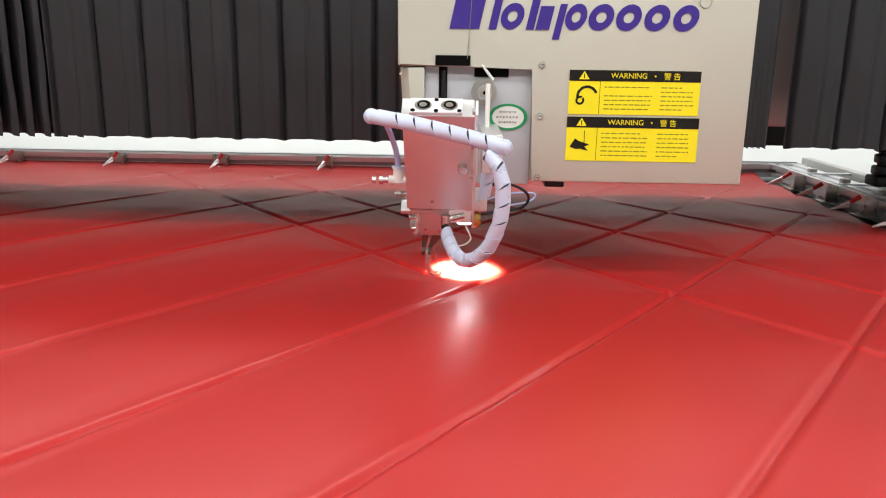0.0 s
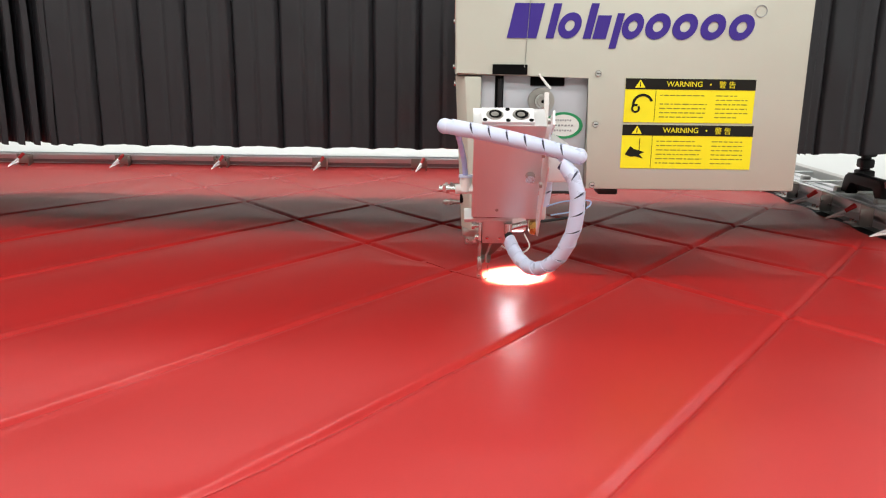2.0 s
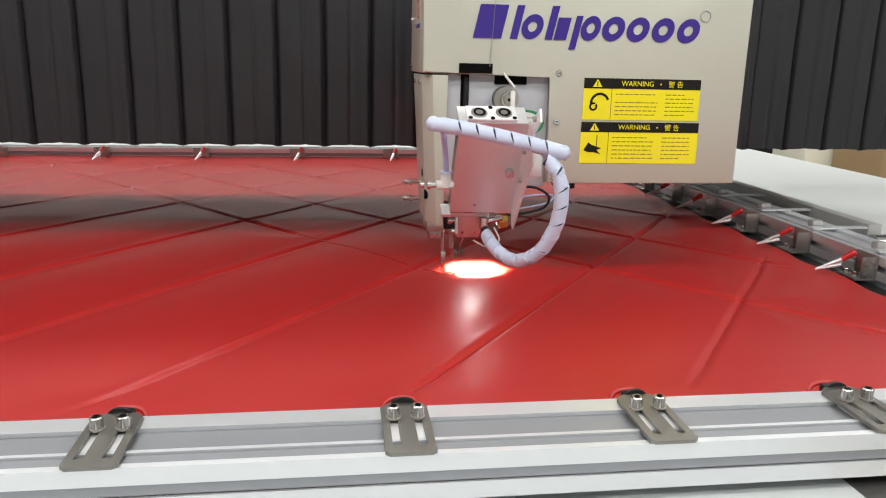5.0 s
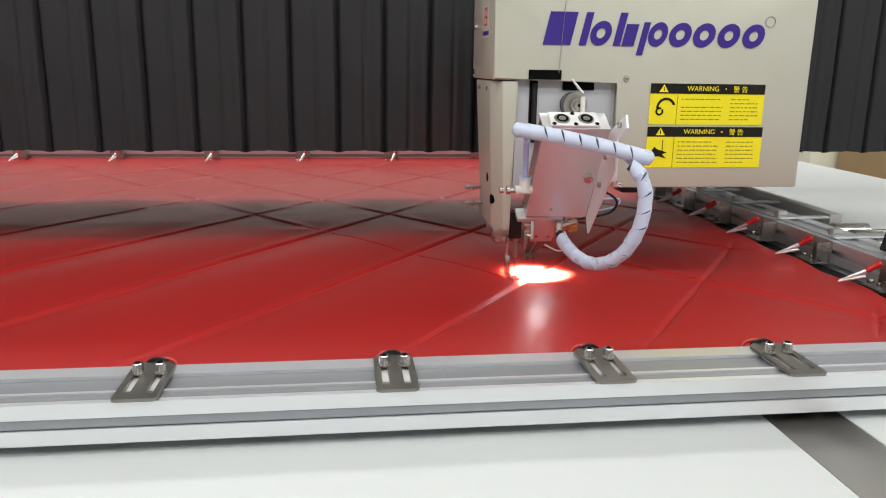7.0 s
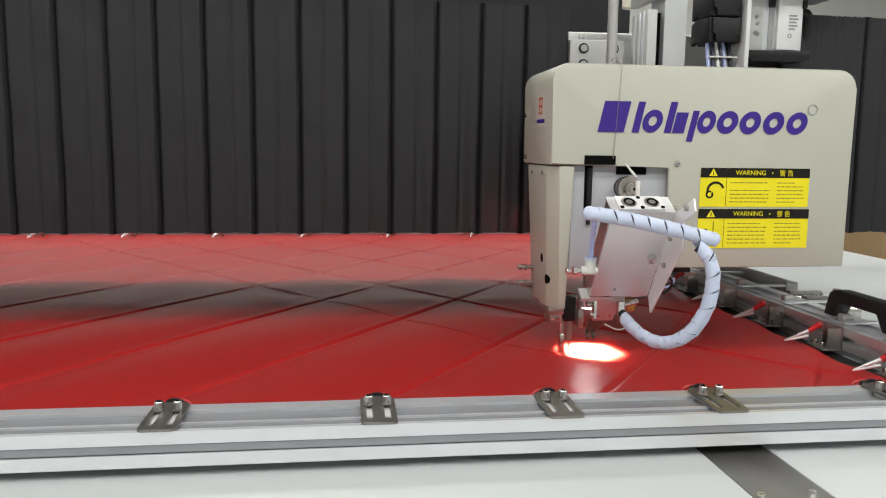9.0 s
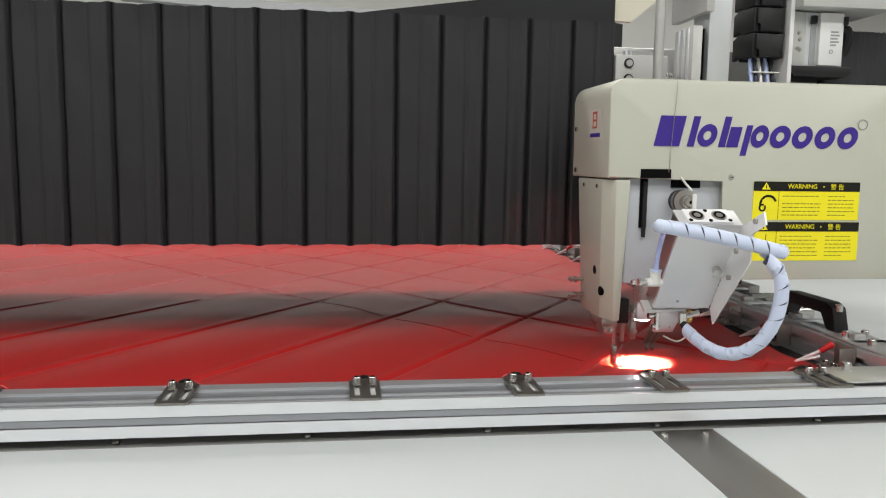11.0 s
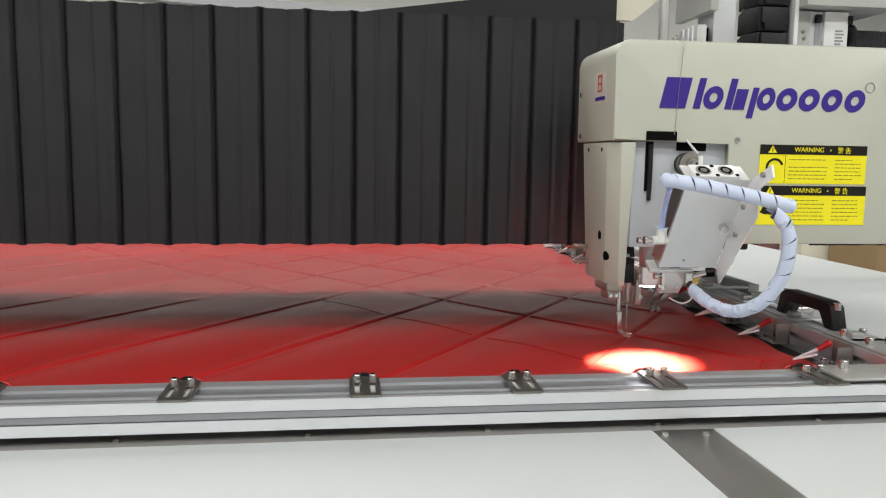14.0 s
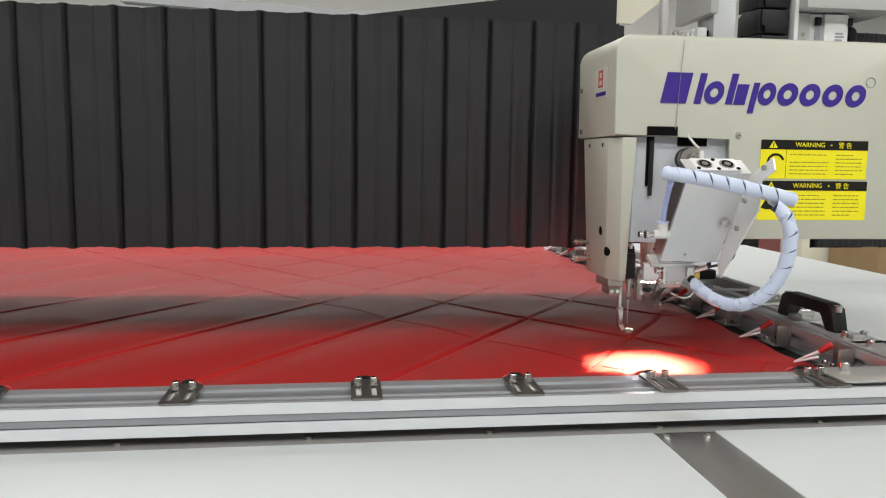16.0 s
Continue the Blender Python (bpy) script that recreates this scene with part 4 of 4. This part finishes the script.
# upper hose turns about its left end, the loop goes with the slider
PIVOT = (-0.083, 0.716, 1.0710)
END = (0.0430, 0.6950, 1.0460)
b = spiral_wrap(BM(), [PIVOT, (-0.045, 0.7100, 1.0650), (0.0, 0.7020, 1.0560), END], 0.0074)
upper_hose = part("upper_hose", b, "hose", sewing_head, "milky spiral-wrapped air hose", pivot=PIVOT)
part("hose_core", tube(BM(), [(-0.068, 0.7136, 1.0686), (-0.045, 0.7100, 1.0650), (0.0, 0.7020, 1.0560), (0.036, 0.6962, 1.0474)], 0.0062), "navy", upper_hose)
part("hose_cap", cy(BM(), (-0.0855, 0.7165, 1.0713), (-0.066, 0.7133, 1.0684), 0.0069), "hose", upper_hose)
b = BM()
bmesh.ops.create_uvsphere(b, u_segments=16, v_segments=10, radius=0.0074, matrix=Matrix.Translation((-0.0850, 0.7164, 1.0712)))
part("hose_end", b, "hose", upper_hose)
b = BM()
bmesh.ops.create_uvsphere(b, u_segments=16, v_segments=10, radius=0.0074, matrix=Matrix.Translation((END[0] - 0.0040, END[1] + 0.0006, END[2] + 0.0010)))
part("hose_end", b, "hose", upper_hose)
loop = [(0.0180, 0.700, 1.0440), (0.0330, 0.6920, 1.0300), (0.0385, 0.690, 1.0080), (0.0370, 0.694, 0.9800), (0.0290, 0.702, 0.9540), (0.0090, 0.725, 0.9310), (-0.0070, 0.762, 0.9330), (-0.0150, 0.795, 0.9450)]
b = tilted(BM(), [(-0.0640, 0.1255), (-0.0120, 0.1262), (-0.0120, 0.1312), (-0.0640, 0.1305)], -0.022, -0.0042)
tilted(b, [(-0.0545, 0.100), (-0.0120, 0.100), (-0.0120, 0.1258), (-0.0545, 0.1252)], -0.021, -0.0046)
tilted(b, [(-0.0440, 0.1306), (-0.0140, 0.1306), (-0.0180, 0.1640), (-0.0430, 0.1640)], -0.018, -0.006)
slider = part("gripper_slider", b, "plate", sewing_head, "satin steel gripper slider")
for u, w in ((-0.050, 0.108), (-0.018, 0.108), (-0.050, 0.119), (-0.018, 0.119)):
    c = TOP + Vector((u, 0, 0)) + W * w + N * -0.0047
    part("screw", cy(BM(), c, c + N * 0.0006, 0.0020, seg=10), "steel", slider)
for u in (-0.046, -0.016):
    a = TOP + Vector((u, 0, 0)) + N * -0.013
    part("piston_rod", cy(BM(), a + W * 0.040, a + W * 0.110, 0.0034), "chrome", slider)
for u in (-0.038, -0.024):
    c = TOP + Vector((u, 0, 0)) + W * 0.155 + N * -0.006
    part("screw", cy(BM(), c, c + N * 0.0014, 0.0018, seg=10), "chrome", slider)
for pts in ([(-0.0430, 0.1620), (-0.0340, 0.1620), (-0.0345, 0.1740), (-0.0390, 0.1940), (-0.0435, 0.1940), (-0.0430, 0.1760)], [(-0.0275, 0.1620), (-0.0185, 0.1620), (-0.0180, 0.1720), (-0.0325, 0.1940), (-0.0365, 0.1940)]):
    f = tilted(BM(), pts, -0.0185, -0.0150, 0.0004)
    u = pts[-2][0] if len(pts) == 6 else pts[-1][0]
    tilted(f, [(u, 0.1920), (u + 0.0045, 0.1920), (u + 0.0030, 0.1980), (u + 0.0005, 0.1975)], -0.0180, -0.0080, 0.0004)
    part("finger", f, "dark_steel", slider, "hooked steel gripper finger")
b = cy(BM(), (-0.0450, 0.806, 0.958), (-0.0520, 0.806, 0.958), 0.0026)
cy(b, (-0.0520, 0.806, 0.958), (-0.0555, 0.806, 0.958), 0.0042)
bx(b, -0.0480, -0.0450, 0.800, 0.806, 0.942, 0.966)
cy(b, (-0.0480, 0.803, 0.946), (-0.0520, 0.803, 0.946), 0.0030)
part("stop_screw", b, "chrome", slider)
b = cy(BM(), (-0.0120, 0.800, 0.958), (0.0040, 0.800, 0.962), 0.0034)
cy(b, (-0.0160, 0.800, 0.950), (-0.0160, 0.800, 0.962), 0.0050)
part("hose_fitting", b, "chrome", slider)
part("fitting_collar", cy(BM(), (-0.0160, 0.797, 0.950), (-0.0130, 0.786, 0.940), 0.0044), "black", slider)
curve = spline(loop, 12)
lower_hose = part("lower_hose", spiral_wrap(BM(), curve[40::8] + [curve[-1]], 0.0072), "hose", slider, "milky spiral-wrapped air hose loop", pivot=loop[-1])
part("hose_core", tube(BM(), curve[44:-4:4], 0.0060), "navy", lower_hose)
middle_hose = part("middle_hose", spiral_wrap(BM(), curve[0:41:8] + [curve[50]], 0.0073), "hose", slider, "milky spiral-wrapped air hose loop", pivot=loop[-1])
part("hose_core", tube(BM(), curve[4:46:4], 0.0060), "navy", middle_hose)
# valve and leads behind the gripper
b = bx(BM(), 0.0120, 0.0235, 0.852, 0.872, 0.938, 0.954, 0.003)
part("valve", b, "brass", sewing_head, "small brass valve")
part("valve_block", bx(BM(), 0.0050, 0.0300, 0.850, 0.885, 0.9565, 0.9790, 0.002), "plate", sewing_head)
part("short_hose", spiral_wrap(BM(), [(0.0290, 0.850, 1.030), (0.0290, 0.850, 1.000), (0.0250, 0.850, 0.965)], 0.0070), "hose", sewing_head, "short milky spiral-wrapped hose")
part("black_lead", tube(BM(), [(0.0350, 0.870, 0.985), (0.060, 0.872, 0.984), (0.0780, 0.875, 0.972), (0.0720, 0.880, 0.957), (0.0400, 0.880, 0.950), (0.0200, 0.870, 0.950)], 0.0017), "black", sewing_head)
part("pink_lead", tube(BM(), [(0.0300, 0.880, 0.965), (0.055, 0.884, 0.972), (0.0860, 0.890, 0.972), (0.0800, 0.890, 0.962), (0.0400, 0.885, 0.955)], 0.0010), "airline", sewing_head)
part("clear_tube", tube(BM(), [(0.0060, 0.850, 0.940), (0.012, 0.846, 0.925), (-0.002, 0.842, 0.918), (-0.020, 0.850, 0.925)], 0.0009), "nylon", sewing_head)

# ---- carriage that carries the head ----
carriage = thing("head_carriage", 0.2, 1.08, 1.0, "grey aluminium lifting carriage behind the sewing head", "machine carriage")
b = bx(BM(), 0.010, 0.0950, 1.130, 1.170, 1.20, 1.3030, 0.0015)
block = part("bearing_block", b, "grey_paint", carriage, "grey machined bearing block")
for x in (0.031, 0.0790):
    for z in (1.290, 1.266, 1.242):
        part("bolt", cy(BM(), (x, 1.130, z), (x, 1.1285, z), 0.0078, seg=18), "black", block)
        part("bolt", cy(BM(), (x, 1.129, z), (x, 1.126, z), 0.0052, seg=14), "alu_dark", block)
for x in (0.030, 0.038):
    part("pin", cy(BM(), (x, 1.145, 1.303), (x, 1.145, 1.311), 0.0025, seg=10), "alu", block)
part("pole", cy(BM(), (0.0600, 1.085, 1.20), (0.0600, 1.085, 1.72), 0.0074, seg=20), "alu_dark", carriage, "round steel pole")
housing = part("rail_housing", bx(BM(), 0.1180, 0.1330, 1.095, 1.16, 1.00, 1.345, 0.001), "grey_paint", carriage)
for y in (1.107, 1.122, 1.140):
    part("housing_rib", bx(BM(), 0.1160, 0.1182, y, y + 0.006, 1.00, 1.344, 0.0006), "alu", housing)
# shade between the plates, put in as a black block
part("rail_gap_shade", bx(BM(), 0.1330, 0.1480, 1.12, 1.16, 1.00, 1.345), "void", carriage)
part("screw", cy(BM(), (0.1390, 1.120, 1.292), (0.1390, 1.117, 1.292), 0.006, seg=16), "black", carriage)
part("back_plate", bx(BM(), 0.1480, 0.1840, 1.105, 1.16, 1.00, 1.72, 0.0015), "alu", carriage, "pale aluminium back plate")
part("head_box", bx(BM(), 0.1345, 0.1478, 1.090, 1.215, 1.3660, 1.72, 0.001), "grey_paint", carriage, "grey painted box plate")
part("motor_plate", bx(BM(), 0.2745, 0.2815, 1.095, 1.16, 1.00, 1.72, 0.001), "cap", carriage)
gear = part("gear_housing", bx(BM(), 0.2820, 0.3075, 1.105, 1.16, 1.2905, 1.3740, 0.001), "grey_paint", carriage)
for x, z in ((0.2960, 1.342), (0.2980, 1.332), (0.2950, 1.318), (0.2990, 1.316)):
    part("bolt", cy(BM(), (x, 1.1055, z), (x, 1.1035, z), 0.0030, seg=12), "steel", gear)
motor = part("drive_motor", bx(BM(), 0.3080, 0.3740, 1.108, 1.17, 1.2910, 1.3740, 0.0015), "alu", carriage, "silver drive motor")
part("motor_face", bx(BM(), 0.3290, 0.3680, 1.1010, 1.1085, 1.2925, 1.3730, 0.001), "cap", motor, "pale motor face plate")
part("motor_slot", bx(BM(), 0.3170, 0.3260, 1.1068, 1.1085, 1.2925, 1.3700), "groove", motor)
for x in (0.3190, 0.3715):
    part("motor_latch", bx(BM(), x - 0.004, x + 0.004, 1.0990, 1.1075, 1.3560, 1.3680, 0.001), "black", motor)
part("motor_foot", prism(BM(), [(0.2810, 1.2905), (0.2810, 1.2800), (0.2870, 1.2740), (0.3700, 1.2740), (0.3820, 1.2800), (0.3820, 1.2905)], "y", 1.095, 1.17, 0.001), "black", motor)
for z, w in ((1.344, 0.013), (1.339, 0.015), (1.334, 0.012), (1.329, 0.014), (1.324, 0.010)):
    part("print_line", bx(BM(), 0.3470, 0.3470 + w, 1.1003, 1.1009, z - 0.0013, z + 0.0013), "groove", motor)
part("print_line", ring(BM(), (0.3490, 1.3140), 0.0034, 0.0022, 1.1003, 1.1009, seg=16), "groove", motor)
part("motor_plug", tube(BM(), [(0.375, 1.13, 1.352), (0.388, 1.12, 1.350), (0.393, 1.13, 1.325), (0.385, 1.14, 1.285)], 0.0075), "black", motor)
part("top_plate", bx(BM(), 0.2820, 0.4350, 1.075, 1.18, 1.3765, 1.4050, 0.001), "grey_paint", carriage)
chain = part("cable_chain", bx(BM(), 0.2280, 0.2620, 1.130, 1.160, 1.301, 1.72, 0.001), "black", carriage, "black plastic cable chain")
for k in range(9):
    z = 1.3010 + 0.0388 * k
    b = prism(BM(), [(1.104, z + 0.001), (1.135, z + 0.001), (1.150, z + 0.007), (1.166, z + 0.001), (1.166, z + 0.034), (1.150, z + 0.040), (1.104, z + 0.0375)], "x", 0.2195, 0.2275, 0.001)
    prism(b, [(1.104, z + 0.001), (1.166, z + 0.001), (1.166, z + 0.034), (1.104, z + 0.0375)], "x", 0.2630, 0.2710, 0.001)
    bx(b, 0.2275, 0.2630, 1.106, 1.112, z + 0.001, z + 0.030, 0.001)
    prism(b, [(0.2235, z + 0.013), (0.2290, z + 0.013), (0.2290, z + 0.002), (0.2615, z + 0.002), (0.2615, z + 0.013), (0.2670, z + 0.013), (0.2670, z + 0.0365), (0.2235, z + 0.0365)], "y", 1.0995, 1.1045, 0.0006)
    part("chain_link", b, "black", chain)
for k in range(7):
    x = 0.227 + 0.0062 * k
    part("cable", tube(BM(), [(x, 1.125, 1.310), (x + 0.002 * (k % 3 - 1), 1.116, 1.282), (0.226 + 0.0072 * k, 1.104, 1.235)], 0.0027, seg=8), ("airline", "navy", "nylon", "navy", "airline", "black", "navy")[k], chain)
part("cable_tie", bx(BM(), 0.2240, 0.2700, 1.1080, 1.1230, 1.2790, 1.2815, 0.001), "nylon", chain)

# ---- behind the machine ----
part("rear_cover", prism(BM(), [(-0.60, 1.362), (0.664, 1.362), (0.664, 1.436), (0.6455, 1.438), (0.6455, 1.517), (0.345, 1.4747), (0.124, 1.4431), (-0.10, 1.405), (-0.60, 1.385)], "y", 1.6055, 1.612), "bellows", gantry, "black cloth rear cover of the beam")
part("rear_bracket", prism(BM(), [(0.640, 1.4435), (0.685, 1.4428), (0.7443, 1.4906), (0.7443, 1.53), (0.640, 1.53)], "y", 1.6125, 1.63), "beige", gantry, "pale cream sheet metal bracket")


def storage_rack(x, y):
    rack = thing("storage_rack", x, y, 0, "dark steel storage rack with pale boxes", "rack")
    for dx in (-0.75, -0.45, -0.15, 0.15, 0.45, 0.75):
        part("upright", bx(BM(), x + dx - 0.03, x + dx + 0.03, y - 0.3, y + 0.3, 0, 1.1, 0.004), "black", rack)
    for z in (0.1, 0.6, 1.08):
        part("shelf", bx(BM(), x - 0.8, x + 0.8, y - 0.3, y + 0.3, z, z + 0.03, 0.004), "beige", rack)
    return rack


storage_rack(2.5, 4.6)
solo("carton", bx(BM(), 2.75, 3.30, 3.5, 3.9, 0.0, 0.80, 0.006), "cardboard", "brown cardboard carton on the floor", "box")
solo("carton", bx(BM(), 2.60, 3.60, 3.92, 4.25, 0.0, 0.92, 0.006), "beige", "pale beige carton on the floor", "box")


def motions():
    base = Vector((NEEDLE[0], NEEDLE[1], 0.85))
    times = sorted(set([t for t in FEED_TIMES] + [t for t, _ in LIFT]))
    walk(sewing_head, [(t, pose(base.x + head_x(t), base.y, base.z + head_lift(t))) for t in times])
    walk(carriage, [(t, pose(0.2 + head_x(t), 1.08, 1.0)) for t in FEED_TIMES])
    walk(clamp_frame, [(t, pose(0, 0.185 + frame_y(t), RAIL_Z0)) for t in FEED_TIMES])
    walk(red_cloth, [(t, pose(0, frame_y(t), 0)) for t in FEED_TIMES])
    even = [0.25 * i for i in range(48)] + [13, 13.2, 13.5, 16]
    for k, ob in enumerate(left_leaves):
        rows = []
        for t in even:
            x, turn = left_leaf(k, t)
            rows.append((t, pose(x + 1.2, 0, -BEL_Z0, 0, 0, turn)))
        walk(ob, rows)
    for k, ob in enumerate(right_leaves):
        walk(ob, [(t, pose(right_leaf_x(k, t) - 0.9, 0, -BEL_Z0)) for t in FEED_TIMES])
    for ob, t1 in fresh:
        a = max(0.05, round(t1, 2))
        walk(ob, [(0, pose(0, 0, -0.006)), (max(0.0333, a - 0.0667), pose(0, 0, -0.006)), (a + 0.0667, pose(0, 0, 0)), (16, pose(0, 0, 0))])
    # needle bar: up and down while it sews, then up
    rows = [(0.1 * i, pose(0, 0, -0.012 + 0.008 * math.cos(2.4 * i))) for i in range(112)]
    walk(needle_bar, rows + [(11.3, pose(0, 0, -0.016)), (13.5, pose(0, 0, -0.016)), (13.8, pose(0, 0, 0.004)), (16, pose(0, 0, 0.004))])
    # gripper: down to the thread end and back
    out = Vector((-0.009, 0.0350, -0.0615))
    grip = [(0, 0), (14.35, 0), (14.4, 0.1), (14.5, 0.85), (14.6, 1), (15.35, 1), (15.45, 0.75), (15.55, 0), (16, 0)]
    walk(slider, [(t, Matrix.Translation(out * g)) for t, g in grip])
    q = Vector(loop[-1]) - base
    walk(lower_hose, [(t, Matrix.Translation(q + Vector((0, 0, 0.008)) * g) @ pose(0, 0, 0, 0, -17 * g, 0)) for t, g in grip])
    walk(middle_hose, [(t, Matrix.Translation(q + Vector((-0.008, -0.012, 0.034)) * g) @ pose(0, 0, 0, 0, 11 * g, 0)) for t, g in grip])
    p = Vector(PIVOT) - base
    walk(upper_hose, [(t, Matrix.Translation(p) @ pose(0, 0, 0, 0, 19 * g, 0)) for t, g in grip])


motions()
